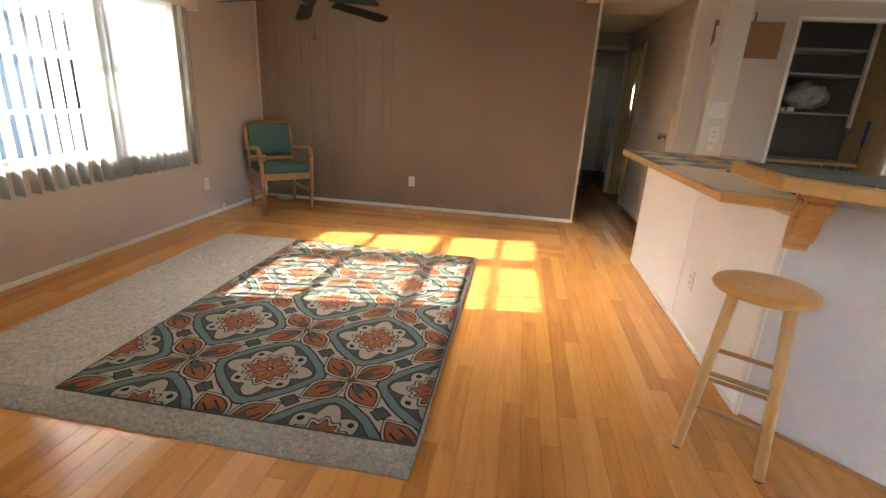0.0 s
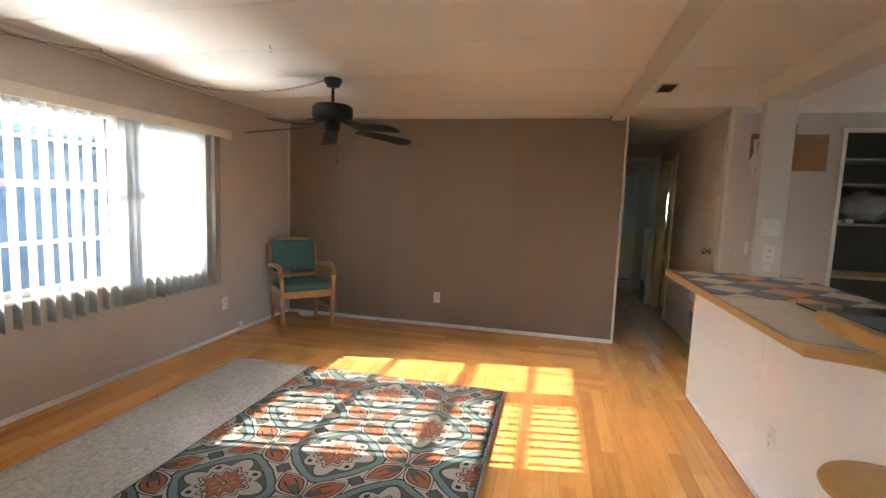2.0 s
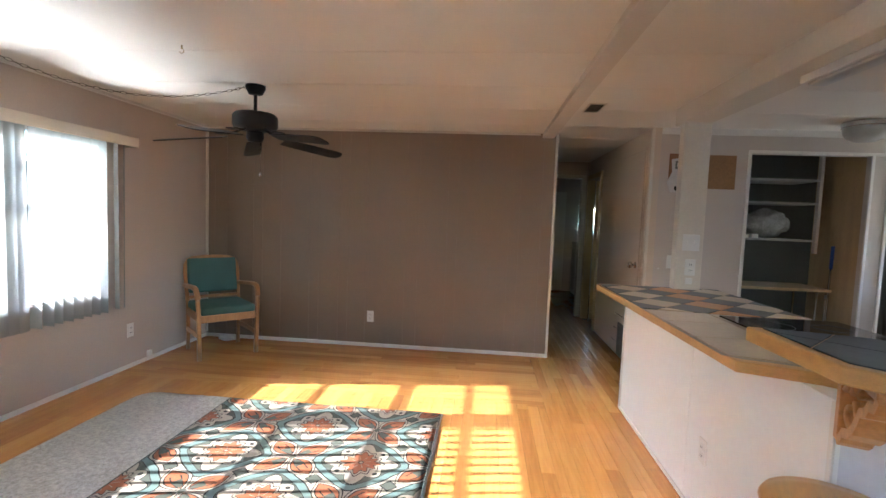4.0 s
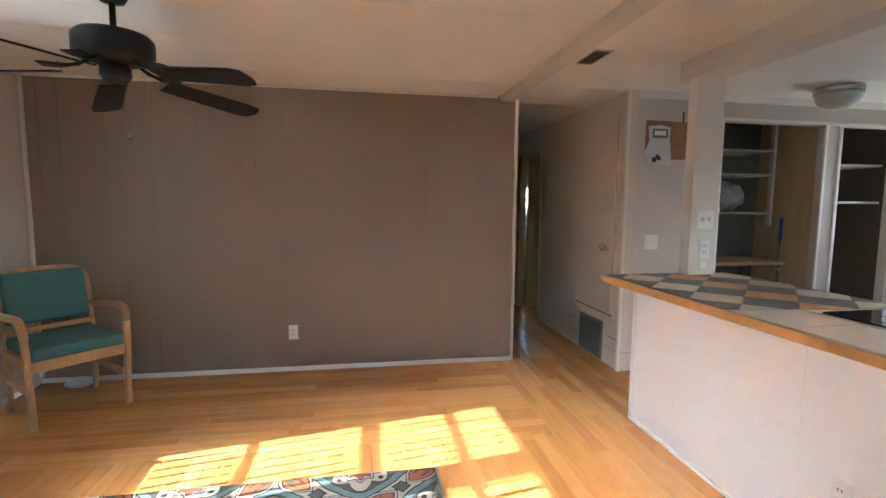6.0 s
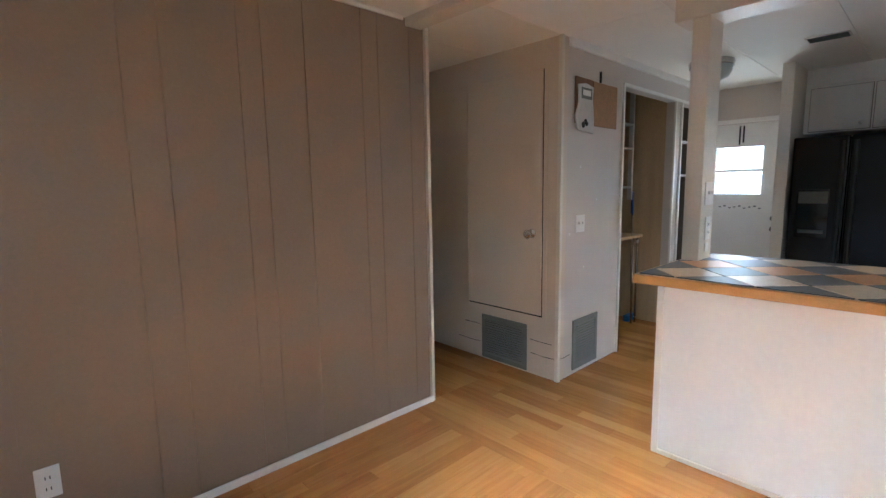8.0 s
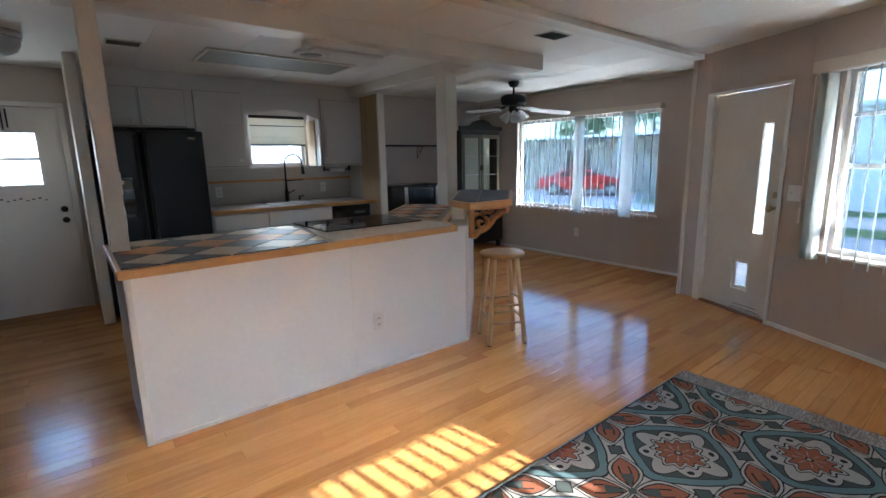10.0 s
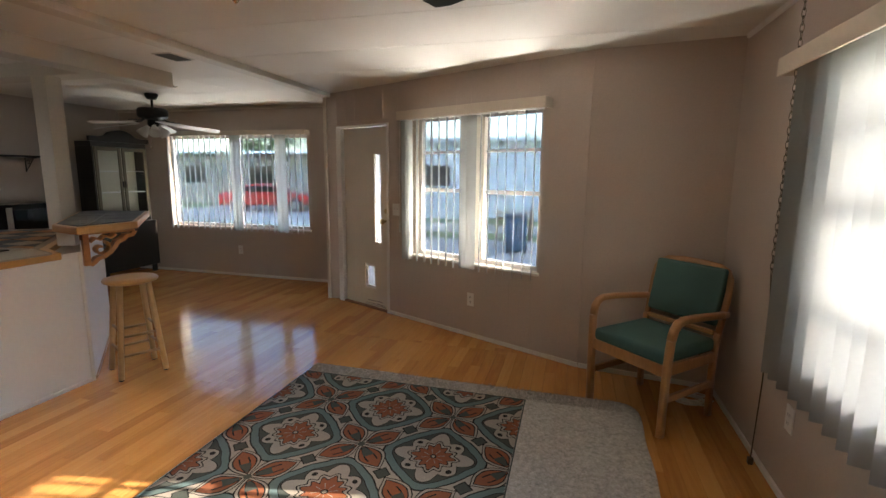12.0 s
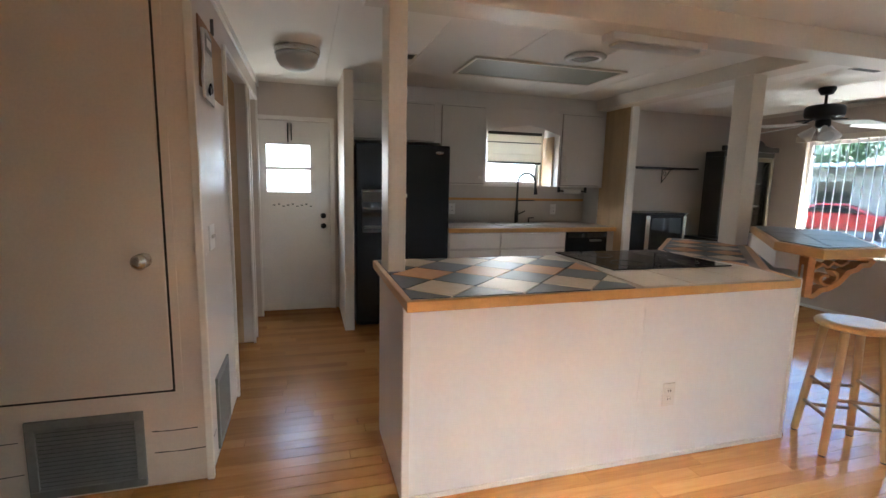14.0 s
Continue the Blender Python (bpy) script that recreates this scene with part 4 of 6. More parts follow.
OUT = "wall outlets"
plate("wall_outlet", "white outlet on the dark brown wall", "outlet", axes(-0.936, 5.749, -1, 0) @ Matrix.Translation((0, 0, 0.312)), "outlet", group=OUT)
plate("wall_outlet", "white outlet low beside the blind", "outlet", WEST @ Matrix.Translation((-4.675, 0, 0.318)), "outlet", group=OUT)
plate("wall_outlet", "white outlet beneath the wide window", "outlet", WEST @ Matrix.Translation((-2.55, 0, 0.37)), "outlet", group=OUT)
plate("wall_outlet", "white outlet beneath the yard window", "outlet", SLANT @ Matrix.Translation((-1.983, 0.0062, 0.33)), "outlet", group=OUT)
plate("wall_outlet", "pale outlet on the dining wall", "outlet", SOUTH @ Matrix.Translation((2.48, 0, 0.355)), "outlet", group=OUT)
plate("wall_outlet", "white outlet on the island panel", "outlet", axes(1.256, 3.27, 0, 1) @ Matrix.Translation((0, 0, 0.33)), "outlet", group=OUT)
plate("wall_outlet", "white outlet on the cream post", "outlet", axes(1.655, 4.505, -1, 0) @ Matrix.Translation((0, 0, 1.075)), "outlet", group=OUT)
plate("wall_outlet", "white outlet on the backsplash", "outlet", axes(4.3475, 2.20, 0, 1) @ Matrix.Translation((0, 0, 1.03)), "outlet", group=OUT)
plate("wall_outlet", "white outlet on the backsplash by the fridge", "outlet", axes(4.3475, 3.42, 0, 1) @ Matrix.Translation((0, 0, 1.03)), "outlet", group=OUT)
plate("light_switch", "white double switch on the closet wall", "switch", axes(1.868, 5.354, -1, 0) @ Matrix.Translation((0, 0, 1.045)), "double", 0.115)
plate("light_switch", "white double switch on the cream post", "switch", axes(1.65, 4.505, -1, 0) @ Matrix.Translation((0, 0, 1.25)), "double", 0.115)
plate("light_switch", "white switch between front door and window", "switch", SLANT @ Matrix.Translation((-1.083, 0.0062, 1.047)), "double", 0.10)
solid("phone_jack", boxes((1.63, 1.675, 4.500, 4.5055, 0.955, 1.0, 0.004)), M_PLASTIC, "small white phone jack on the post", "phone jack")
solid("wall_hook_box", boxes((-2.719, -2.69, 4.86, 4.90, 0.04, 0.09, 0.004)), M_PLASTIC, "tiny white cable box low on the wall", "cable box")


def grille(name, label, m, w, h, z, n):
    g = thing(name, label, "vent grille", m)
    f = 0.035
    part("frame", boxes((0, w, 0.0004, 0.012, z, z + f, 0.003), (0, w, 0.0004, 0.012, z + h - f, z + h, 0.003), (0, f, 0.0004, 0.012, z + f, z + h - f, 0.003), (w - f, w, 0.0004, 0.012, z + f, z + h - f, 0.003)), M_GRILLE, g)
    part("backing", boxes((f, w - f, 0.0004, 0.002, z + f, z + h - f)), M_DARK, g)
    for k in range(n):
        zz = z + f + (h - 2 * f) * (k + 0.5) / n
        bm = bmesh.new()
        box(bm, f, w - f, -0.001, 0.001, -0.007, 0.007, 0, Matrix.Translation((0, 0.007, zz)) @ Matrix.Rotation(radians(35), 4, "X"))
        part("louvre", bm, M_GRILLE, g)


grille("return_grille", "grey louvred return air grille beneath the closet door", axes(1.626, 5.60, 0, 1), 0.415, 0.335, 0.012, 15)
grille("return_grille", "grey louvred grille low on the pantry wall", axes(2.13, 5.355, -1, 0), 0.33, 0.355, 0.03, 15)


def ceiling_vent(x, y, w, l, label):
    v = thing("ceiling_vent", label, "ceiling vent", pose(x, y, H), "ceiling vents")
    part("backing", boxes((-w / 2, w / 2, -l / 2, l / 2, -0.004, -0.0005)), M_DARK, v)
    part("frame", boxes((-w / 2 - 0.012, -w / 2, -l / 2 - 0.012, l / 2 + 0.012, -0.008, -0.0005, 0.002), (w / 2, w / 2 + 0.012, -l / 2 - 0.012, l / 2 + 0.012, -0.008, -0.0005, 0.002),
                        (-w / 2, w / 2, -l / 2 - 0.012, -l / 2, -0.008, -0.0005, 0.002), (-w / 2, w / 2, l / 2, l / 2 + 0.012, -0.008, -0.0005, 0.002)), M_CREAM, v)
    n = 6
    for k in range(n):
        xx = -w / 2 + w * (k + 0.5) / n
        bm = bmesh.new()
        box(bm, -0.001, 0.001, -l / 2, l / 2, -0.006, 0.004, 0, Matrix.Translation((xx, 0, -0.008)) @ Matrix.Rotation(radians(40), 4, "Y"))
        part("slat", bm, M_GRILLE, v)


ceiling_vent(0.965, 4.66, 0.10, 0.24, "small louvred ceiling vent towards the hall")
ceiling_vent(1.07, 1.82, 0.14, 0.20, "small louvred ceiling vent towards the front door")
ceiling_vent(2.08, 0.95, 0.10, 0.24, "small louvred ceiling vent in the dining corner")
ceiling_vent(2.97, 4.27, 0.12, 0.20, "small louvred ceiling vent in the kitchen")
cv = thing("exhaust_vent", "round white exhaust fan vent in the kitchen ceiling", "ceiling vent", pose(2.53, 3.04, H))
bm = bmesh.new()
lathe(bm, [(0.13, -0.002), (0.145, -0.012), (0.12, -0.028), (0.10, -0.028), (0.10, -0.002)], 28)
part("ring", bm, M_PLASTIC, cv)
part("grille", bmof(lathe, [(0.001, -0.022), (0.098, -0.016), (0.098, -0.003)], 24), M_GRILLE, cv)
lp = thing("ceiling_light", "grey unlit ceiling light panel in the kitchen", "ceiling light", pose(3.07, 3.12, H))
part("diffuser", boxes((-0.25, 0.25, -0.61, 0.61, -0.010, -0.0006)), mat("grey_diffuser", (0.20, 0.20, 0.155), 0.5), lp)
part("frame", boxes((-0.275, -0.25, -0.635, 0.635, -0.016, -0.0006, 0.003), (0.25, 0.275, -0.635, 0.635, -0.016, -0.0006, 0.003), (-0.25, 0.25, -0.635, -0.61, -0.016, -0.0006, 0.003), (-0.25, 0.25, 0.61, 0.635, -0.016, -0.0006, 0.003)), M_CREAM, lp)
tl = thing("tube_light", "unlit white under-beam tube light", "light")
part("housing", boxes((1.64, 1.738, 2.86, 3.45, 2.045, 2.084, 0.006)), M_PLASTIC, tl)
part("diffuser", boxes((1.65, 1.73, 2.90, 3.41, 2.028, 2.0445, 0.006)), M_FROST, tl)
dl = thing("dome_light", "nickel and frosted glass dome ceiling light, unlit", "ceiling light", pose(3.06, 4.97, H))
part("pan", bmof(lathe, [(0.15, -0.001), (0.155, -0.02), (0.145, -0.035), (0.15, -0.045)], 32), M_CHROME, dl, "brushed nickel pan")
part("bowl", bmof(lathe, [(0.142, -0.046), (0.140, -0.08), (0.118, -0.12), (0.07, -0.148), (0.01, -0.157)], 32), M_FROST, dl, "frosted glass bowl")


# ---- ceiling fans ----
def fan(name, label, x, y, start, blade_material, light=False, drop=0.0):
    f = thing(name, label, "ceiling fan", pose(x, y, H - drop))
    part("canopy", bmof(lathe, [(0.065, drop - 0.001), (0.066, drop - 0.02), (0.045, drop - 0.06), (0.02, drop - 0.065)], 24), M_BLACK, f)
    part("downrod", bmof(cyl, (0, 0, drop - 0.06), (0, 0, -0.17), 0.012), M_BLACK, f)
    part("motor", bmof(lathe, [(0.03, -0.148), (0.130, -0.156), (0.146, -0.172), (0.148, -0.185), (0.148, -0.238), (0.138, -0.256), (0.062, -0.278)], 32), M_BLACK, f)
    part("switch_housing", bmof(lathe, [(0.055, -0.27), (0.058, -0.32), (0.045, -0.345), (0.01, -0.35)], 24), M_BLACK, f)
    for k in range(5):
        a = radians(start + 72 * k)
        m = Matrix.Rotation(a, 4, "Z")
        bm = bmesh.new()
        sweep(bm, [m @ Vector(p) for p in ((0.09, 0, -0.262), (0.13, 0, -0.285), (0.17, 0.0, -0.295), (0.20, 0, -0.292))], 0.009, 6)
        box(bm, 0.19, 0.26, -0.035, 0.035, -0.300, -0.294, 0.002, m)
        iron = part("blade_iron", bm, M_BLACK, f)
        bm = bmesh.new()
        pts = [(0.20, -0.052), (0.30, -0.058), (0.60, -0.068), (0.645, -0.055), (0.66, -0.02), (0.66, 0.02), (0.645, 0.055), (0.60, 0.068), (0.30, 0.058), (0.20, 0.052)]
        prism(bm, pts, -0.003, 0.003, 0.0, m @ Matrix.Translation((0, 0, -0.30)) @ Matrix.Rotation(radians(6), 4, "Y") @ Matrix.Rotation(radians(-13), 4, "X"))
        part("blade", bm, blade_material, f)
    if light:
        for k in range(3):
            a = radians(20 + 120 * k)
            m = Matrix.Rotation(a, 4, "Z") @ Matrix.Translation((0.06, 0, -0.345)) @ Matrix.Rotation(radians(-40), 4, "Y")
            bm = bmesh.new()
            lathe(bm, [(0.022, 0), (0.028, -0.025), (0.05, -0.07), (0.06, -0.11), (0.055, -0.11), (0.02, -0.03)], 20, m)
            part("glass_shade", bm, M_FROST, f, "white frosted glass shade")
    bm = bmesh.new()
    cyl(bm, (0.03, 0.02, -0.34), (0.03, 0.02, -0.55), 0.0012, seg=6)
    lathe(bm, [(0.001, -0.585), (0.011, -0.573), (0.008, -0.556), (0.001, -0.55)], 10, Matrix.Translation((0.03, 0.02, 0)))
    part("pull_chain", bm, M_CHROME, f)


fan("ceiling_fan", "black five-blade ceiling fan with a pull chain", -1.40, 4.20, 47, M_BLACK, drop=0.035)
fan("ceiling_fan", "black ceiling fan with pale blades and glass lights", 2.66, 0.53, 12, mat("pale_blade", (0.55, 0.54, 0.52), 0.35, vary=0.1), True)


def chain(name, label, pts, pitch=0.030):
    """A chain of oval links along a sagging line."""
    c = thing(name, label, "chain")
    bm0 = bmesh.new()
    ring = [(0.5 * pitch * 1.35 * math.cos(a), 0, 0.0075 * math.sin(a)) for a in [2 * math.pi * k / 10 for k in range(11)]]
    sweep(bm0, ring, 0.0016, 5)
    me = finish("link", bm0, M_BRASSD)
    pts = [Vector(p) for p in pts]
    k = 0
    for a, b in zip(pts, pts[1:]):
        n = max(1, round((b - a).length / pitch))
        for i in range(n):
            d = (b - a).normalized()
            ob = new("link", me)
            ob.parent = c
            ob.matrix_basis = Matrix.Translation(a.lerp(b, (i + 0.5) / n)) @ d.to_track_quat("X", "Z").to_matrix().to_4x4() @ Matrix.Rotation(math.pi / 2 * (k % 2), 4, "X")
            k += 1


M_BRASSD = mat("dark_antique_brass", (0.10, 0.08, 0.05), 0.4, metal=1.0, vary=0.2)


def sag(a, b, drop, n=14):
    a, b = Vector(a), Vector(b)
    return [a.lerp(b, t / n) - Vector((0, 0, drop * 4 * (t / n) * (1 - t / n))) for t in range(n + 1)]


HOOK = (-2.545, 3.37, H - 0.02)
chain("swag_chain", "dark brass swag chain drooping beneath the ceiling", sag((-1.44, 4.17, H - 0.015), HOOK, 0.155) + sag(HOOK, (-2.66, 2.34, H - 0.04), 0.045)[1:] + [(-2.66, 2.34, 0.95)])
for nm, x, y in (("ceiling_hook", HOOK[0], HOOK[1]), ("ceiling_hook", -1.42, 3.45), ("ceiling_hook", -2.66, 2.34)):
    bm = bmesh.new()
    cyl(bm, (x, y, H), (x, y, H - 0.02), 0.004, seg=8)
    sweep(bm, [(x + 0.012 * math.sin(a), y, H - 0.03 + 0.012 * math.cos(a)) for a in [k * 0.5 for k in range(10)]], 0.002, 6)
    solid(nm, bm, M_BRASS, "small brass ceiling hook", "hook")
cord = thing("lamp_cord", "thin brown lamp cord with a plug against the wall", "cord")
part("cable", bmof(sweep, [(-2.66, 2.34, 0.95), (-2.68, 2.335, 0.7), (-2.685, 2.32, 0.4), (-2.68, 2.31, 0.034)], 0.003, 6), M_BRASSD, cord)
part("plug", boxes((-2.692, -2.668, 2.298, 2.322, 0.0, 0.035, 0.004)), M_BRASSD, cord)


# ---- rug and pad ----
def rug_mat():
    """Medallions and crossed petals in a checkerboard of 0.385 m fields."""
    m = bpy.data.materials.new("patterned_rug")
    m.use_nodes = True
    n, l = m.node_tree.nodes, m.node_tree.links
    p = n["Principled BSDF"]

    def val(v):
        return v

    def op(kind, a, b=0.0, c=0.0):
        x = n.new("ShaderNodeMath")
        x.operation = kind
        for k, v in enumerate((a, b, c)):
            if isinstance(v, (int, float)):
                x.inputs[k].default_value = v
            else:
                l.new(v, x.inputs[k])
        return x.outputs[0]

    tc = n.new("ShaderNodeTexCoord")
    wob = n.new("ShaderNodeTexNoise")
    wob.inputs["Scale"].default_value = 9
    l.new(tc.outputs["Object"], wob.inputs["Vector"])
    sx = n.new("ShaderNodeSeparateXYZ")
    l.new(tc.outputs["Object"], sx.inputs[0])
    sw = n.new("ShaderNodeSeparateXYZ")
    l.new(wob.outputs["Color"], sw.inputs[0])
    S = 0.385
    X = op("ADD", op("DIVIDE", op("ADD", sx.outputs[0], 0.795), S), op("MULTIPLY", op("SUBTRACT", sw.outputs[0], 0.5), 0.05))
    Y = op("ADD", op("DIVIDE", op("SUBTRACT", sx.outputs[1], 2.325), S), op("MULTIPLY", op("SUBTRACT", sw.outputs[1], 0.5), 0.05))
    ix, iy = op("ROUND", X), op("ROUND", Y)
    px, py = op("SUBTRACT", X, ix), op("SUBTRACT", Y, iy)          # -0.5 .. 0.5 in the field
    cross = op("FLOORED_MODULO", op("ADD", ix, iy), 2.0)            # 1: crossed petals, 0: medallion
    ax, ay = op("ABSOLUTE", px), op("ABSOLUTE", py)
    r = op("SQRT", op("ADD", op("MULTIPLY", px, px), op("MULTIPLY", py, py)))
    th = op("ARCTAN2", py, px)

    def lt(a, b):
        return op("LESS_THAN", a, b)

    def band(a, lo, hi):
        return op("MULTIPLY", op("GREATER_THAN", a, lo), lt(a, hi))

    def lay(base, mask, col):
        x = n.new("ShaderNodeMix")
        x.data_type = "RGBA"
        l.new(mask, x.inputs[0])
        l.new(base, x.inputs[6])
        x.inputs[7].default_value = (*col, 1)
        return x.outputs[2]

    CREAM, TEAL, DARK, RUST, INK = (0.275, 0.24, 0.20), (0.092, 0.134, 0.130), (0.050, 0.056, 0.047), (0.205, 0.068, 0.031), (0.014, 0.013, 0.011)
    start = n.new("ShaderNodeRGB")
    start.outputs[0].default_value = (*CREAM, 1)

    # distance and bearing from the nearest medallion, in either kind of field
    big, small = op("MAXIMUM", ax, ay), op("MINIMUM", ax, ay)
    ox = op("SUBTRACT", 1.0, big)
    r2 = op("SQRT", op("ADD", op("MULTIPLY", ox, ox), op("MULTIPLY", small, small)))
    th2 = op("ARCTAN2", small, ox)
    rm = op("ADD", op("MULTIPLY", r, op("SUBTRACT", 1.0, cross)), op("MULTIPLY", r2, cross))
    tm = op("ADD", op("MULTIPLY", th, op("SUBTRACT", 1.0, cross)), op("MULTIPLY", th2, cross))
    c4, c8 = op("COSINE", op("MULTIPLY", tm, 4.0)), op("COSINE", op("MULTIPLY", tm, 8.0))
    R = op("MULTIPLY", rm, op("SUBTRACT", 1.0, op("ADD", op("MULTIPLY", c4, 0.085), op("MULTIPLY", c8, 0.02))))
    med = start.outputs[0]
    med = lay(med, band(R, 0.500, 0.605), TEAL)
    med = lay(med, band(R, 0.486, 0.505), INK)
    med = lay(med, band(R, 0.600, 0.621), INK)
    leaf = op("ADD", 0.372, op("MULTIPLY", op("ABSOLUTE", op("COSINE", op("MULTIPLY", tm, 4.0))), 0.115))
    med = lay(med, op("MULTIPLY", op("GREATER_THAN", R, leaf), lt(R, 0.494)), DARK)
    med = lay(med, op("MULTIPLY", op("GREATER_THAN", R, op("SUBTRACT", leaf, 0.016)), lt(R, leaf)), INK)
    star = op("ADD", 0.300, op("ADD", op("MULTIPLY", c4, 0.022), op("MULTIPLY", op("COSINE", op("MULTIPLY", tm, 12.0)), 0.030)))
    med = lay(med, op("MULTIPLY", op("GREATER_THAN", rm, op("SUBTRACT", star, 0.020)), lt(rm, star)), INK)
    fl = op("ADD", 0.222, op("ADD", op("MULTIPLY", c4, 0.026), op("MULTIPLY", op("COSINE", op("MULTIPLY", tm, 12.0)), 0.036)))
    med = lay(med, lt(rm, op("ADD", fl, 0.019)), INK)
    med = lay(med, lt(rm, fl), RUST)
    med = lay(med, op("MULTIPLY", lt(op("ABSOLUTE", c4), 0.16), band(rm, 0.05, 0.15)), CREAM)
    med = lay(med, lt(rm, 0.042), INK)
    med = lay(med, lt(rm, 0.024), CREAM)
    # buds between star and leaves
    bud = op("SQRT", op("ADD", op("POWER", op("SUBTRACT", rm, 0.368), 2.0), op("POWER", op("MULTIPLY", op("SUBTRACT", op("ABSOLUTE", op("SUBTRACT", op("FLOORED_MODULO", tm, math.pi / 2), math.pi / 4)), 0.0), 0.33), 2.0)))
    med = lay(med, lt(bud, 0.034), INK)

    # crossed petals: u along the nearest diagonal, v across it
    u = op("MULTIPLY", op("ADD", ax, ay), 0.7071)
    v = op("ABSOLUTE", op("MULTIPLY", op("SUBTRACT", ax, ay), 0.7071))
    lens = op("MULTIPLY", op("SINE", op("MULTIPLY", op("MINIMUM", op("MAXIMUM", op("DIVIDE", op("SUBTRACT", u, 0.02), 0.585), 0.0), 1.0), math.pi)), 0.180)
    cr = med
    cr = lay(cr, lt(v, op("ADD", lens, 0.017)), INK)
    cr = lay(cr, lt(v, lens), CREAM)
    cr = lay(cr, lt(v, op("SUBTRACT", lens, 0.030)), INK)
    cr = lay(cr, lt(v, op("SUBTRACT", lens, 0.048)), RUST)
    cr = lay(cr, op("MULTIPLY", lt(op("ABSOLUTE", op("SUBTRACT", v, op("MULTIPLY", lens, 0.34))), 0.010), band(u, 0.1, 0.40)), INK)
    cr = lay(cr, op("MULTIPLY", lt(v, op("SUBTRACT", op("MULTIPLY", lens, 0.55), 0.028)), lt(u, 0.28)), DARK)
    cr = lay(cr, lt(r, 0.05), DARK)
    # small dark squares at the field corners
    cd = op("ADD", op("SUBTRACT", 0.5, ax), op("SUBTRACT", 0.5, ay))
    out = n.new("ShaderNodeMix")
    out.data_type = "RGBA"
    l.new(cross, out.inputs[0])
    l.new(med, out.inputs[6])
    l.new(cr, out.inputs[7])
    fin = lay(out.outputs[2], lt(cd, 0.122), INK)
    fin = lay(fin, lt(cd, 0.10), DARK)
    fine = n.new("ShaderNodeTexNoise")
    fine.inputs["Scale"].default_value, fine.inputs["Detail"].default_value = 220, 3
    l.new(tc.outputs["Object"], fine.inputs["Vector"])
    sc = n.new("ShaderNodeVectorMath")
    sc.operation = "SCALE"
    l.new(fin, sc.inputs[0])
    l.new(op("ADD", 0.72, op("MULTIPLY", fine.outputs["Fac"], 0.56)), sc.inputs["Scale"])
    l.new(sc.outputs[0], p.inputs["Base Color"])
    p.inputs["Roughness"].default_value = 0.95
    p.inputs["Specular IOR Level"].default_value = 0.15
    bp = n.new("ShaderNodeBump")
    bp.inputs["Strength"].default_value, bp.inputs["Distance"].default_value = 0.5, 0.004
    l.new(fine.outputs["Fac"], bp.inputs["Height"])
    l.new(bp.outputs[0], p.inputs["Normal"])
    return m


def sheet(bm, x0, x1, y0, y1, z0, z1, nx, ny, wav, corner=0.0):
    """A soft flat cloth with a slightly uneven rim."""
    grid = []
    for j in range(ny + 1):
        row = []
        for i in range(nx + 1):
            s, t = i / nx, j / ny
            x, yy = x0 + (x1 - x0) * s, y0 + (y1 - y0) * t
            rim = 1.0 if (i in (0, nx) or j in (0, ny)) else 0.0
            ox = wav * noise.noise((x * 3.1, yy * 3.1, 1.7)) * rim
            oy = wav * noise.noise((x * 3.1, yy * 3.1, 8.3)) * rim
            if corner:
                # rounded far and near corners on the wall side
                for cy, sg in ((y1, -1), (y0, 1)):
                    dx, dy = (x0 + corner) - x, (yy - (cy + sg * corner)) * -sg
                    if dx > 0 and dy > 0:
                        q = max(dx, dy) / max(math.hypot(dx, dy), 1e-6)
                        x, yy = (x0 + corner) - dx * q, (cy + sg * corner) - sg * dy * q
            row.append((x + ox, yy + oy, z1 + 0.0015 * noise.noise((x * 5, yy * 5, 3.0))))
        grid.append(row)
    vt = [[bm.verts.new(c) for c in row] for row in grid]
    for j in range(ny):
        for i in range(nx):
            f = bm.faces.new((vt[j][i], vt[j][i + 1], vt[j + 1][i + 1], vt[j + 1][i]))
            f.smooth = True
    rim = [vt[0][i] for i in range(nx + 1)] + [vt[j][nx] for j in range(1, ny + 1)] + [vt[ny][i] for i in range(nx - 1, -1, -1)] + [vt[j][0] for j in range(ny - 1, 0, -1)]
    low = [bm.verts.new((v.co.x, v.co.y, z0)) for v in rim]
    for k in range(len(rim)):
        q = (k + 1) % len(rim)
        bm.faces.new((rim[q], rim[k], low[k], low[q]))


solid("rug_pad", bmof(sheet, -2.215, -0.03, 1.845, 4.20, 0.0, 0.009, 44, 46, 0.012, 0.12), M_PAD, "grey speckled felt rug pad under the rug", "rug pad")
rug = thing("rug", "teal, rust and cream medallion patterned rug", "rug")
part("woven_face", bmof(sheet, -1.552, -0.048, 1.995, 4.19, 0.0105, 0.0155, 30, 44, 0.004), rug_mat(), rug)
part("binding", boxes((-1.560, -1.553, 1.99, 4.195, 0.0105, 0.0165, 0.002), (-0.047, -0.040, 1.99, 4.195, 0.0105, 0.0165, 0.002), (-1.553, -0.047, 1.986, 1.993, 0.0105, 0.0165, 0.002)), mat("dark_binding", (0.035, 0.045, 0.04), 0.9), rug, "dark stitched edge")
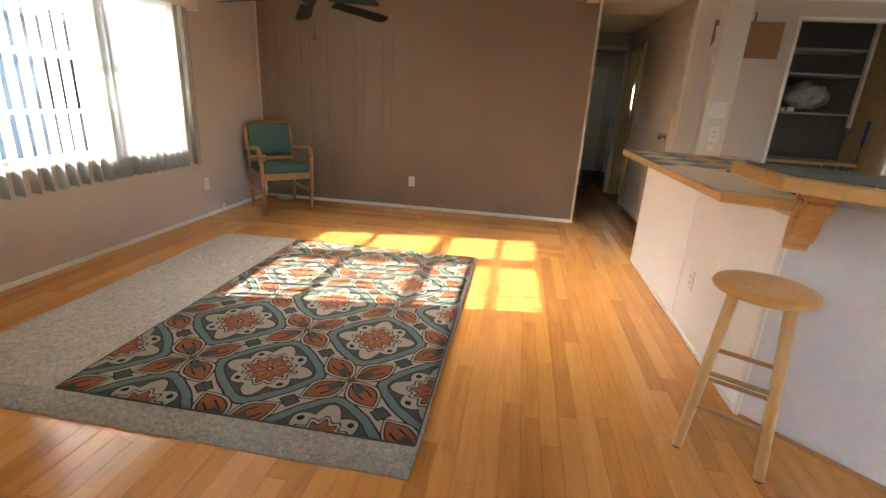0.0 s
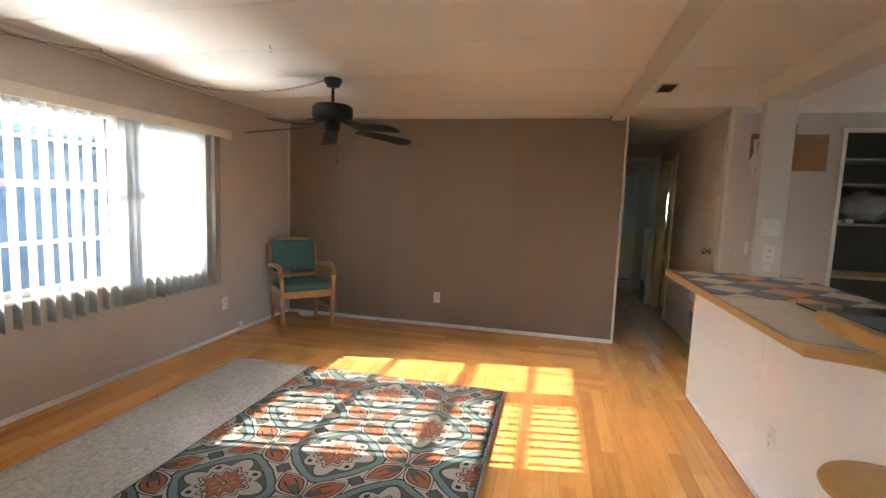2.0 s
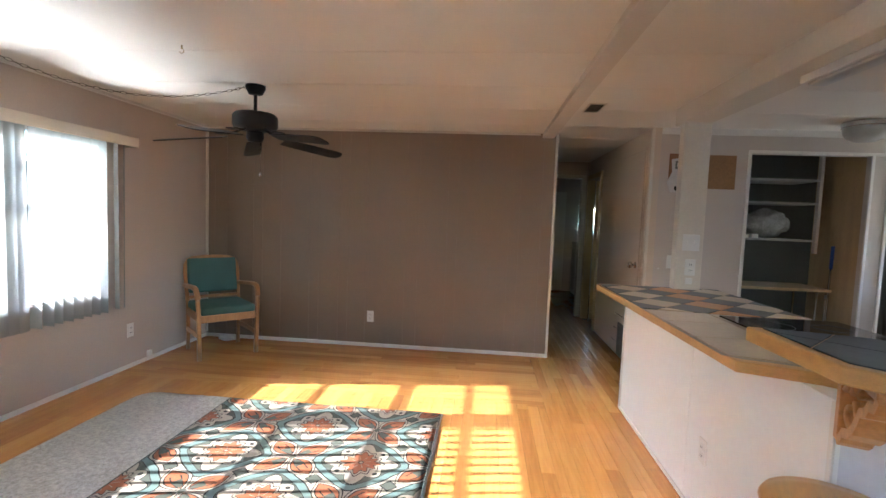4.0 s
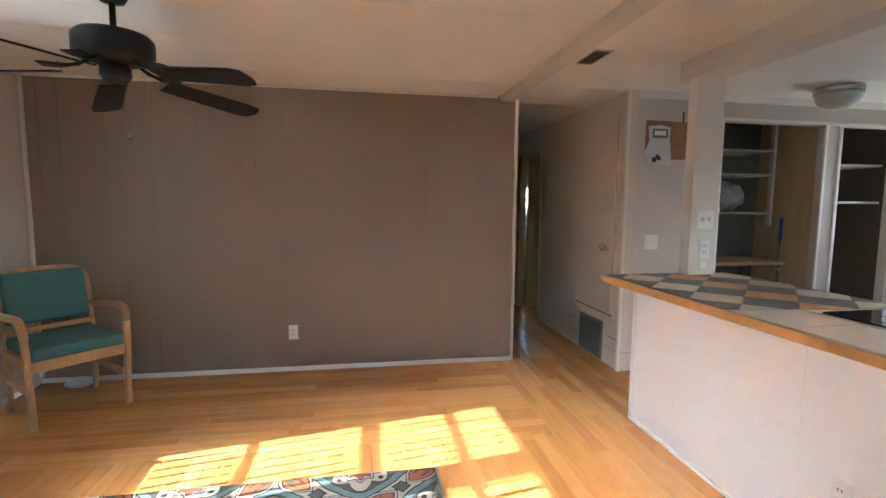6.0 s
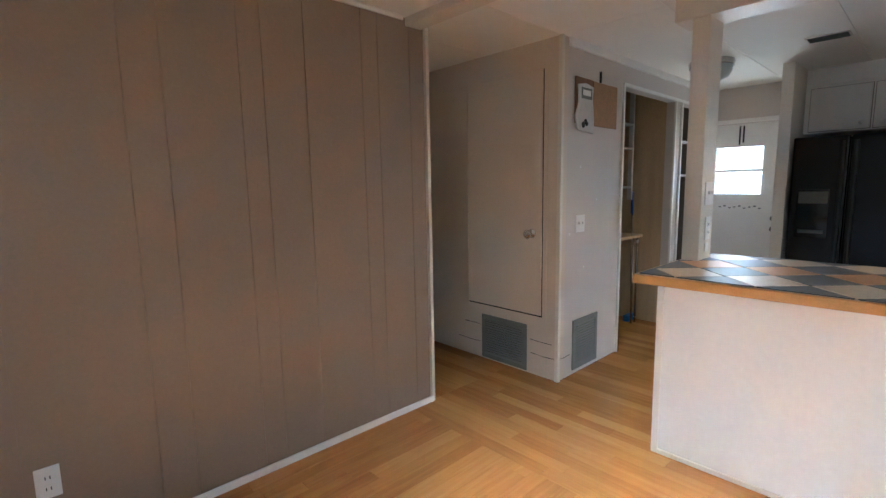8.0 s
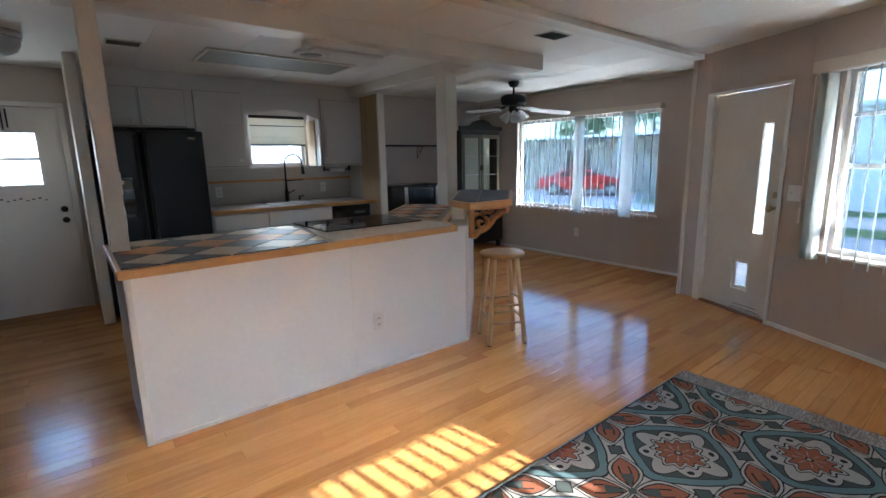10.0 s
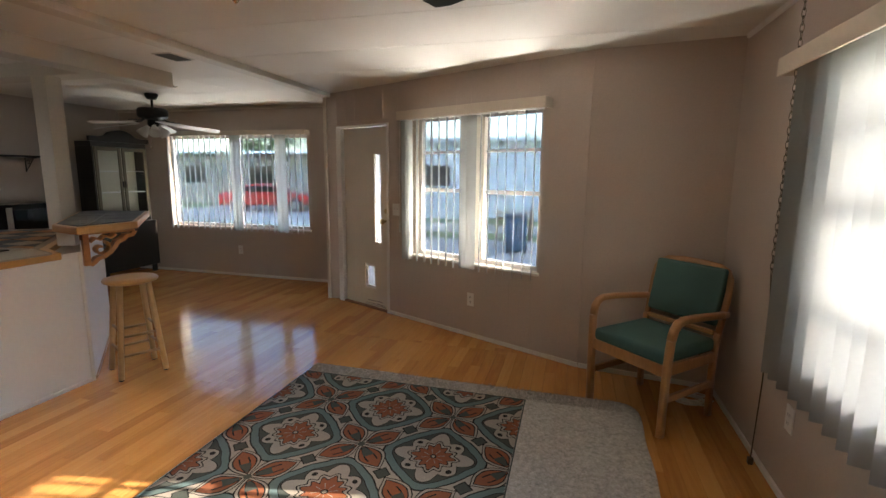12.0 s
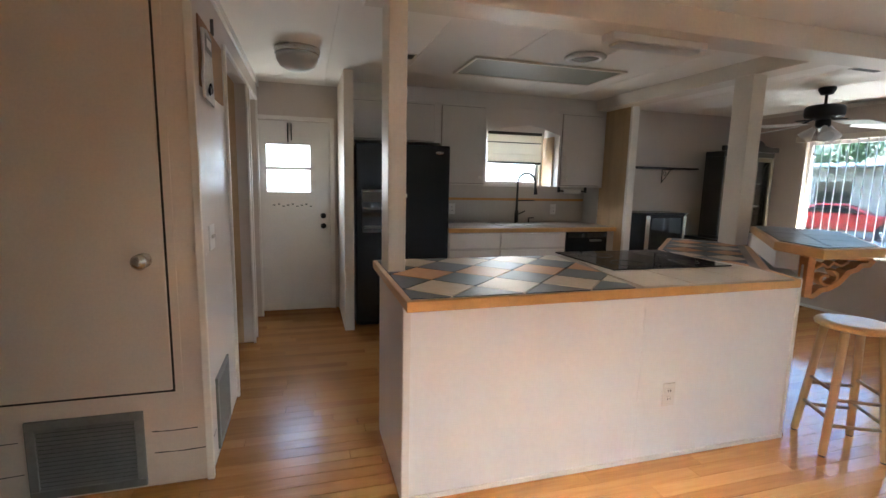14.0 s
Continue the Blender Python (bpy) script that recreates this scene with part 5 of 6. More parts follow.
# ragged tufts along the pad's near edge
bm = bmesh.new()
for k in range(4200):
    x = random.uniform(-2.12, -0.035)
    yy = 1.85 + random.uniform(0.0, 0.13)
    h, s = random.uniform(0.006, 0.016), 0.0026
    lean = Vector((random.uniform(-0.006, 0.006), random.uniform(-0.018, -0.002), 0))
    a, b, c = bm.verts.new((x - s, yy, 0.007)), bm.verts.new((x + s, yy, 0.007)), bm.verts.new((x + lean.x, yy + lean.y, 0.007 + h))
    bm.faces.new((a, b, c))
solid("pad_fringe", bm, M_FRINGE, "ragged grey tufts on the pad edge", "fringe", kind="stuff")


# ---- armchairs ----
def armchair(at, label):
    """Local x forward. Oak frame with bent arms, padded seat and back."""
    c = thing("armchair", label, "chair", at, "green armchairs")
    bm = bmesh.new()
    t = bmesh.new()
    bmesh.ops.create_cube(t, size=1)
    bmesh.ops.transform(t, matrix=Matrix.Translation((0.015, 0, 0.435)) @ Matrix.Diagonal((0.47, 0.475, 0.075, 1)), verts=t.verts)
    bmesh.ops.bevel(t, geom=t.edges[:], offset=0.03, segments=4, affect="EDGES", profile=0.6)
    for f in t.faces:
        f.smooth = True
    for v in t.verts:
        if v.co.z > 0.44:
            v.co.z += 0.018 * (1 - (v.co.x / 0.26) ** 2) * (1 - (v.co.y / 0.26) ** 2)
    join(bm, t)
    part("seat", bm, M_GREEN, c, "teal woven seat cushion")
    tilt = Matrix.Translation((-0.235, 0, 0.47)) @ Matrix.Rotation(radians(-12), 4, "Y")
    bm = bmesh.new()
    t = bmesh.new()
    bmesh.ops.create_cube(t, size=1)
    bmesh.ops.transform(t, matrix=Matrix.Translation((0.012, 0, 0.235)) @ Matrix.Diagonal((0.055, 0.448, 0.335, 1)), verts=t.verts)
    bmesh.ops.bevel(t, geom=t.edges[:], offset=0.024, segments=4, affect="EDGES", profile=0.6)
    for f in t.faces:
        f.smooth = True
    join(bm, t, tilt)
    part("backrest", bm, M_GREEN, c, "teal woven back pad")
    # bent back frame
    loop = [(0, -0.232, -0.06), (0, -0.238, 0.10), (0, -0.243, 0.28), (0, -0.236, 0.345), (0, -0.212, 0.388), (0, -0.165, 0.410), (0, -0.08, 0.418), (0, 0, 0.420)]
    loop = loop + [(x, -yy, z) for x, yy, z in loop[-2::-1]]
    part("back_frame", bmof(ribbon, [tilt @ Vector(p) for p in loop], 0.034, 0.028, tilt.to_3x3() @ Vector((1, 0, 0))), M_OAK, c, "bent oak back frame")
    part("lower_back_rail", boxes((-0.238, -0.214, -0.222, 0.222, 0.485, 0.515, 0.006)), M_OAK, c)
    side = Vector((0, 1, 0))
    for s in (-1, 1):
        part("back_leg", bmof(ribbon, [(-0.222, 0.232 * s, 0.0), (-0.216, 0.232 * s, 0.22), (-0.220, 0.234 * s, 0.40), (-0.238, 0.236 * s, 0.50)], 0.044, 0.030, side), M_OAK, c)
        pts = [(0.238, 0.248 * s, 0.0), (0.240, 0.252 * s, 0.25), (0.238, 0.258 * s, 0.45), (0.234, 0.262 * s, 0.545), (0.222, 0.264 * s, 0.598), (0.195, 0.266 * s, 0.630), (0.15, 0.268 * s, 0.644), (0.06, 0.268 * s, 0.642), (-0.08, 0.264 * s, 0.630), (-0.20, 0.258 * s, 0.618), (-0.275, 0.248 * s, 0.612)]
        part("front_leg", bmof(ribbon, pts[:4], 0.046, 0.034, side), M_OAK, c)
        part("arm", bmof(ribbon, pts[3:], 0.036, 0.044, side), M_OAK, c, "bent oak arm")
        part("side_rail", boxes((-0.205, 0.222, 0.236 * s - 0.011, 0.236 * s + 0.011, 0.335, 0.398, 0.004)), M_OAK, c)
        part("stretcher", boxes((-0.205, 0.222, 0.240 * s - 0.011, 0.240 * s + 0.011, 0.185, 0.222, 0.004)), M_OAK, c)
    part("front_rail", boxes((0.218, 0.246, -0.240, 0.240, 0.335, 0.402, 0.005)), M_OAK, c)
    part("back_rail", boxes((-0.232, -0.205, -0.220, 0.220, 0.345, 0.40, 0.004)), M_OAK, c)
    return c


first = armchair(pose(-2.284, 5.287, 0, 0, 0, -43), "oak armchair with teal cushions against the brown wall")
second = copy_thing(first, pose(-2.287, 1.833, 0, 0, 0, 45))
tagged(second, "oak armchair with teal cushions in the taupe corner")


def coil(name, x, y, r, label):
    bm = bmesh.new()
    pts = []
    for k in range(70):
        a = k * 0.55
        rr = r * (0.75 + 0.25 * math.sin(k * 0.9)) 
        pts.append((x + rr * math.cos(a) * 1.6, y + rr * math.sin(a), 0.006 + 0.00035 * k))
    sweep(bm, pts, 0.005, 6)
    solid(name, bm, M_CORD, label, "cord")


coil("white_cord", -2.42, 5.65, 0.06, "loose white cord coiled beneath the armchair")
coil("white_cord", -2.56, 1.68, 0.075, "loose white cord coiled behind the armchair")


# ---- stool ----
def bar_stool():
    s = thing("bar_stool", "light wooden round-seat bar stool", "stool", pose(1.1185, 2.287, 0, 0, 0, -28))
    part("seat", bmof(lathe, [(0.02, 0.637), (0.140, 0.637), (0.160, 0.645), (0.165, 0.656), (0.159, 0.667), (0.115, 0.671), (0.01, 0.666)], 36), M_SEATWOOD, s, "round dished seat")
    feet = [(sx * 0.134, sy * 0.134) for sx, sy in ((1, 1), (-1, 1), (-1, -1), (1, -1))]
    tops = [(0.62 * x, 0.62 * y) for x, y in feet]
    for (fx, fy), (tx, ty) in zip(feet, tops):
        leg = part("leg", bmof(cyl, (fx, fy, 0.008), (tx, ty, 0.639), 0.018, 0.019), M_PINE, s)
        part("foot_pad", bmof(cyl, (fx, fy, 0.0), (fx, fy, 0.0085), 0.014), M_BLACK, leg)

    def at(k, z):
        t = z / 0.639
        return (feet[k][0] + (tops[k][0] - feet[k][0]) * t, feet[k][1] + (tops[k][1] - feet[k][1]) * t, z)

    for k, zs in ((0, (0.19, 0.33)), (1, (0.16, 0.29)), (2, (0.19, 0.33)), (3, (0.16, 0.29))):
        for z in zs:
            part("rung", bmof(cyl, at(k, z), at((k + 1) % 4, z), 0.009), M_RUNG, s, "darker turned rung")


bar_stool()

# ---- pantry ----
M_SHELF = mat("grey_shelf_board", (0.34, 0.32, 0.29), 0.5)
part_wall = solid("pantry_divider", boxes((3.43, 3.55, 5.43, 6.02, 0, 2.2)), M_BIRCH, "bare plywood divider between the pantry bays", "wall", kind="structure")
# side board in a much darker brown than the divider
solid("pantry_side", boxes((4.16, 4.355, 5.431, 6.02, 0, 2.2)), mat("dark_pantry_brown", (0.075, 0.06, 0.045), 0.6, vary=0.2, scale=3), "dark brown side of the pantry", "wall", kind="structure")
pc = thing("pantry_casing", "white strips framing the pantry bays", "trim", kind="structure")
for b in ((2.425, 2.45, 5.338, 5.3545, 0, 2.035), (3.405, 3.43, 5.338, 5.3545, 0, 2.01), (3.55, 3.575, 5.338, 5.3545, 0, 2.01), (4.16, 4.19, 5.338, 5.3545, 0, 2.01), (2.45, 4.19, 5.338, 5.3545, 2.011, 2.035)):
    part("strip", boxes((*b, 0.003)), M_WHITE, pc)
su = thing("pantry_shelves", "dark pantry shelf unit with thin shelves", "shelf unit")
for z in (1.28, 1.62, 1.83):
    part("shelf", boxes((1.72, 3.20, 5.62, 6.015, z - 0.018, z, 0.002)), M_SHELF, su)
part("upright", boxes((3.20, 3.225, 5.62, 5.66, 1.16, 2.19, 0.002)), M_GREY, su)
lower = thing("pantry_bench", "plywood pantry bench on metal legs", "bench")
part("board", boxes((2.46, 3.34, 5.56, 6.01, 0.815, 0.84, 0.002)), M_BIRCH, lower)
for x in (3.24, 3.32):
    part("leg", bmof(cyl, (x, 5.60, 0), (x, 5.60, 0.815), 0.010), M_CHROME, lower)
for x in (2.5, 3.28):
    part("leg", bmof(cyl, (x, 5.98, 0), (x, 5.98, 0.815), 0.010), M_CHROME, lower)
s2 = thing("pantry_shelves", "two thin shelves in the narrow pantry bay", "shelf unit")
for z in (1.385, 1.71):
    part("shelf", boxes((3.555, 4.158, 5.46, 6.015, z - 0.02, z, 0.002)), M_SHELF, s2)
bag = bmesh.new()
t = bmesh.new()
bmesh.ops.create_icosphere(t, subdivisions=4, radius=1)
for v in t.verts:
    v.co = v.co * (1 + 0.16 * noise.noise(v.co * 2.3) + 0.06 * noise.noise(v.co * 7))
for f in t.faces:
    f.smooth = True
join(bag, t, Matrix.Translation((2.86, 5.80, 1.42)) @ Matrix.Diagonal((0.20, 0.13, 0.135, 1)))
solid("plastic_bag", bag, mat("clear_grey_plastic", (0.30, 0.32, 0.31), 0.25, vary=0.3, scale=12, bump=0.5), "crumpled clear plastic bag on the pantry shelf", "bag")
for x, w in ((2.56, 0.05), (2.63, 0.035), (2.70, 0.06)):
    solid("small_box", boxes((x - w / 2, x + w / 2, 5.66, 5.72, 1.2805, 1.30 + w * 0.3, 0.004)), M_PLASTIC, "small pale item on the pantry shelf", "box")
solid("small_box", boxes((3.80, 3.86, 5.60, 5.65, 1.3855, 1.415, 0.004)), M_PLASTIC, "small pale item on the narrow shelf", "box")
br = thing("broom", "broom with a blue grip leaning in the pantry", "broom")
part("handle", bmof(cyl, (3.37, 5.66, 0.05), (3.41, 5.70, 1.02), 0.009), M_CHROME, br)
part("grip", bmof(cyl, (3.41, 5.70, 1.02), (3.418, 5.708, 1.23), 0.014), mat("blue_grip", (0.01, 0.05, 0.25), 0.5), br, "blue plastic grip")
part("head", boxes((3.26, 3.42, 5.63, 5.69, 0.0, 0.06, 0.01)), mat("blue_bristle", (0.02, 0.12, 0.3), 0.8), br)
# card and bagged device on the wall
card = thing("cardboard_sheet", "brown cardboard sheet pinned on the closet wall", "cardboard")
part("sheet", boxes((1.995, 2.33, 5.344, 5.3535, 1.695, 1.985, 0.003)), mat("cardboard", (0.30, 0.17, 0.08), 0.8, vary=0.15, scale=20), card)
part("sheet", boxes((1.775, 1.994, 5.346, 5.3535, 1.70, 1.99, 0.003)), mat("cardboard_dark", (0.24, 0.12, 0.06), 0.8, vary=0.15, scale=20), card)
part("hook", boxes((2.085, 2.091, 5.338, 5.3535, 1.985, 2.06, 0.001)), M_HUTCH, card)
dv = thing("bagged_manual", "white leaflet and parts in a clear bag", "bag")
bm = bmesh.new()
prism(bm, [(1.79, 1.94), (1.80, 1.83), (1.76, 1.74), (1.79, 1.655), (1.99, 1.64), (1.985, 1.76), (1.97, 1.85), (1.975, 1.94), (1.88, 1.955)], -0.006, 0.006, 0.003, Matrix(((1, 0, 0, 0), (0, 0, -1, 5.337), (0, 1, 0, 0), (0, 0, 0, 1))))
part("leaflet", bm, mat("glossy_paper", (0.62, 0.60, 0.58), 0.2, vary=0.08, scale=15, bump=0.3), dv)
part("picture", boxes((1.82, 1.95, 5.328, 5.3305, 1.855, 1.925, 0.001)), M_GRILLE, dv)
part("picture", boxes((1.835, 1.93, 5.3265, 5.3275, 1.875, 1.91, 0.0005)), M_PLASTIC, dv)
bm = bmesh.new()
for x, z, r in ((1.84, 1.69, 0.022), (1.88, 1.70, 0.018), (1.865, 1.715, 0.015)):
    lathe(bm, [(r * 0.4, 0), (r, 0.006), (r * 0.6, 0.012)], 10, Matrix.Translation((x, 5.330, z)) @ Matrix.Rotation(math.pi / 2, 4, "X"))
part("loose_part", bm, M_BLACK, dv)

# ---- dining corner ----
hutch = thing("china_hutch", "black wooden china hutch with glass doors, empty", "hutch")
part("case", boxes((3.86, 4.12, -0.45, 0.315, 0.72, 0.76, 0.004), (3.86, 4.12, 0.29, 0.315, 0.76, 1.68, 0.003), (3.86, 4.12, -0.45, -0.425, 0.76, 1.68, 0.003), (3.86, 4.12, -0.45, 0.315, 1.68, 1.74, 0.004)), M_HUTCH, hutch)
part("back_panel", boxes((4.045, 4.06, -0.425, 0.29, 0.76, 1.68)), mat("olive_cream_panel", (0.60, 0.56, 0.42), 0.5), hutch, "pale back panel")
part("base", boxes((3.80, 4.31, -0.47, 0.335, 0.10, 0.719, 0.006)), M_HUTCH, hutch)
for yy in (-0.44, 0.27):
    part("leg", boxes((3.82, 3.87, yy, yy + 0.05, 0.0, 0.099, 0.006)), M_HUTCH, hutch)
    part("leg", boxes((4.24, 4.29, yy, yy + 0.05, 0.0, 0.099, 0.006)), M_HUTCH, hutch)
bm = bmesh.new()
crown = [(-0.48, 1.74), (0.345, 1.74), (0.345, 1.80), (0.22, 1.80), (0.14, 1.815), (0.09, 1.86), (0.0, 1.885), (-0.07, 1.895), (-0.14, 1.885), (-0.22, 1.86), (-0.27, 1.815), (-0.36, 1.80), (-0.48, 1.80)]
prism(bm, crown, -0.02, 0.02, 0.004, Matrix(((0, 0, 1, 3.855), (1, 0, 0, 0), (0, 1, 0, 0), (0, 0, 0, 1))))
part("crown", bm, M_HUTCH, hutch, "carved black crown")
for ya, yb in ((-0.425, -0.075), (-0.06, 0.29)):
    d = part("glass_door", boxes((3.845, 3.8595, ya, ya + 0.04, 0.77, 1.675, 0.003), (3.845, 3.8595, yb - 0.04, yb, 0.77, 1.675, 0.003), (3.845, 3.8595, ya + 0.04, yb - 0.04, 1.63, 1.675, 0.003), (3.845, 3.8595, ya + 0.04, yb - 0.04, 0.77, 0.81, 0.003)), mat("olive_gold_frame", (0.12, 0.10, 0.06), 0.45), hutch)
    g = part("pane", boxes((3.850, 3.854, ya + 0.04, yb - 0.04, 0.81, 1.63)), M_GLASS, d)
    g.visible_shadow = False
    part("pull", boxes((3.832, 3.845, (yb if ya < -0.2 else ya) - 0.01 * (1 if ya < -0.2 else -1) - 0.006, (yb if ya < -0.2 else ya) - 0.01 * (1 if ya < -0.2 else -1) + 0.006, 1.17, 1.25, 0.003)), M_BLACK, d)
for z in (1.10, 1.37):
    part("shelf", boxes((3.88, 4.044, -0.424, 0.289, z, z + 0.012)), M_FROST, hutch, "glass shelf")
ws = thing("wall_shelf", "narrow black shelf on iron scroll brackets", "shelf")
part("board", boxes((4.16, 4.358, 0.36, 1.45, 1.525, 1.545, 0.003)), M_BLACK, ws)
for yy in (0.72, 1.36):
    bm = bmesh.new()
    sweep(bm, [(4.352, yy, 1.36), (4.352, yy, 1.52), (4.18, yy, 1.52)], 0.006, 6)
    sweep(bm, [(4.345, yy, 1.38), (4.30, yy, 1.42), (4.26, yy, 1.47), (4.22, yy, 1.51)], 0.005, 6)
    sweep(bm, [(4.31 + 0.022 * math.cos(a), yy, 1.475 + 0.022 * math.sin(a)) for a in [k * 0.5 for k in range(12)]], 0.004, 6)
    part("scroll_bracket", bm, M_BLACK, ws)
wc = thing("glass_front_cabinet", "low black cabinet with glass front and silver trim", "cabinet")
part("body", boxes((3.98, 4.34, 0.66, 1.43, 0.0, 1.0, 0.006)), M_FRIDGE, wc)
part("glass_door", boxes((3.970, 3.9795, 0.72, 1.14, 0.35, 0.96, 0.003)), M_COOK, wc)
part("silver_post", boxes((3.962, 3.9795, 1.16, 1.22, 0.05, 0.985, 0.004)), M_CHROME, wc, "silver upright trim")
part("silver_post", boxes((3.962, 3.9795, 0.66, 0.70, 0.05, 0.985, 0.004)), M_CHROME, wc, "silver upright trim")
part("top", boxes((3.955, 4.345, 0.65, 1.44, 1.0005, 1.018, 0.004)), M_FRIDGE, wc)

# ---- outside ----
M_GRASS = mat("lawn", (0.085, 0.15, 0.035), 0.9, vary=0.35, scale=1.5, fine=40, bump=0.5)
M_ROAD = mat("concrete_drive", (0.40, 0.385, 0.36), 0.85, vary=0.12, scale=0.8, fine=20, bump=0.2)
M_ASPH = mat("asphalt", (0.10, 0.10, 0.10), 0.9, vary=0.15, scale=0.8, fine=30, bump=0.2)
M_HOUSEW = mat("white_siding", (0.84, 0.84, 0.83), 0.6, vary=0.05, scale=1)
M_HOUSEB = mat("beige_siding", (0.46, 0.38, 0.30), 0.7, vary=0.06, scale=1)
M_HOUSEG = mat("grey_blue_siding", (0.58, 0.60, 0.63), 0.7, vary=0.06, scale=1)
M_RED = mat("red_car_paint", (0.45, 0.015, 0.012), 0.2, vary=0.05, coat=0.6)
M_TYRE = mat("tyre_rubber", (0.02, 0.02, 0.02), 0.8)
M_LEAF = mat("tree_leaf", (0.07, 0.13, 0.03), 0.6, vary=0.4, scale=2, trans=0.35)
M_BARK = mat("bark", (0.10, 0.075, 0.05), 0.9, vary=0.3, scale=8, bump=0.6)
GZ = -0.6
solid("ground", boxes((-400, 400, -400, 400, GZ - 0.2, GZ)), M_GRASS, "green lawn round the homes", "lawn", kind="structure")
solid("driveway", boxes((-9.0, 4.5, -9.2, -1.0, GZ, GZ + 0.02)), M_ROAD, "pale concrete driveway beside the home", "driveway", kind="structure")
solid("road", boxes((-60, 60, -13.6, -10.8, GZ, GZ + 0.02)), M_ROAD, "pale lane between the homes", "road", kind="structure")
solid("driveway", boxes((9.5, 18.0, -19.0, -13.6, GZ, GZ + 0.021)), M_ROAD, "pale concrete drive in front of the beige home", "driveway", kind="structure")
solid("carport_slab", boxes((-7.6, -3.2, -0.9, 12, GZ, GZ + 0.02)), M_ROAD, "pale concrete slab between the homes", "driveway", kind="structure")


def home(label, x0, x1, y0, y1, h, wall_m, face, wins, roof_m=None):
    """A flat-roofed mobile home: walls with siding boards, roof with eaves, windows on one long face."""
    b = thing("mobile_home", label, "house")
    part("wall", boxes((x0, x1, y0, y1, GZ, h)), wall_m, b)
    part("roof", boxes((x0 - 0.4, x1 + 0.4, y0 - 0.5, y1 + 0.5, h, h + 0.16, 0.02)), roof_m or M_HOUSEW, b, "white flat roof with eaves")
    z = GZ + 0.5
    while z < h - 0.1:
        if face == "y":
            part("siding_board", boxes((x0, x1, y1 + 0.002, y1 + 0.018, z, z + 0.28)), wall_m, b)
        else:
            part("siding_board", boxes((x1 + 0.002, x1 + 0.018, y0, y1, z, z + 0.28)), wall_m, b)
        z += 0.3
    for a, w, za, zb in wins:
        if face == "y":
            wn_ = part("window", boxes((a, a + w, y1 + 0.02, y1 + 0.05, za, zb, 0.005)), M_WHITE, b)
            part("pane", boxes((a + 0.06, a + w - 0.06, y1 + 0.05, y1 + 0.056, za + 0.06, zb - 0.06)), M_COOK, wn_)
        else:
            wn_ = part("window", boxes((x1 + 0.02, x1 + 0.05, a, a + w, za, zb, 0.005)), M_WHITE, b)
            part("pane", boxes((x1 + 0.05, x1 + 0.056, a + 0.06, a + w - 0.06, za + 0.06, zb - 0.06)), M_COOK, wn_)
    return b


home("beige flat-roofed mobile home across the lane", 6.5, 26.0, -26.0, -20.0, 2.45, M_HOUSEB, "y", [(9.2, 0.6, 0.9, 1.8), (15.5, 1.8, 0.6, 1.8), (20.5, 1.6, 0.6, 1.8)])
home("white flat-roofed mobile home across the yard", -0.6, 8.7, -22.0, -15.5, 2.75, M_HOUSEW, "y", [(3.4, 1.2, 0.8, 1.8)])
home("pale green mobile home beside the white one", -14.0, -2.6, -24.0, -18.0, 2.6, M_HOUSEW, "y", [(-5.5, 1.4, 0.7, 1.7)])
home("grey mobile home beyond the wide window", -15.0, -9.2, -2.0, 18.0, 2.25, M_HOUSEG, "x", [(5.4, 1.4, 0.5, 1.6), (9.0, 1.6, 0.5, 1.6), (1.5, 1.4, 0.5, 1.6)])
home("white mobile home behind the kitchen", 9.0, 14.0, -3.0, 12.0, 2.4, M_HOUSEW, "x", [])
for x in (10.2, 13.0):
    solid("porch_post", boxes((x - 0.06, x + 0.06, -18.9, -18.78, GZ, 2.40)), M_WHITE, "white porch post before the beige home", "post")
solid("porch_roof", boxes((8.0, 17.0, -20.45, -18.6, 2.40, 2.452, 0.01)), M_HOUSEW, "white porch roof of the beige home", "roof")


def car():
    c = thing("car", "red coupe parked before the beige home", "car", pose(13.2, -16.0, GZ + 0.02, 0, 0, 208))
    bm = bmesh.new()
    prof = [(-2.2, 0.35), (-2.22, 0.75), (-2.05, 0.92), (-1.5, 0.98), (-0.8, 1.36), (0.2, 1.38), (0.95, 1.0), (1.9, 0.88), (2.2, 0.7), (2.2, 0.35)]
    prism(bm, prof, -0.86, 0.86, 0.06, Matrix.Rotation(math.pi / 2, 4, "X"))
    body = part("body", bm, M_RED, c)
    side = [(-1.25, 1.0), (-0.75, 1.28), (0.15, 1.30), (0.75, 1.0)]
    for s in (-1, 1):
        bm = bmesh.new()
        prism(bm, side, -0.004, 0.004, 0.0, Matrix.Translation((0, 0.864 * s, 0)) @ Matrix.Rotation(math.pi / 2, 4, "X"))
        part("side_window", bm, M_COOK, body)
    bm = bmesh.new()
    box(bm, -0.45, 0.45, -0.7, 0.7, -0.004, 0.004, 0, Matrix.Translation((0.60, 0, 1.215)) @ Matrix.Rotation(radians(27), 4, "Y"))
    part("windscreen", bm, M_COOK, body)
    for x in (-1.35, 1.4):
        for s in (-1, 1):
            w = part("wheel", bmof(cyl, (x, 0.70 * s, 0.33), (x, 0.90 * s, 0.33), 0.33, seg=24), M_TYRE, c)
            part("rim", bmof(cyl, (x, 0.895 * s, 0.33), (x, 0.915 * s, 0.33), 0.20, seg=16), M_CHROME, w)
    for s in (-0.6, 0.6):
        part("headlight", boxes((2.15, 2.24, s - 0.18, s + 0.18, 0.62, 0.74, 0.02)), M_FROST, c)


car()


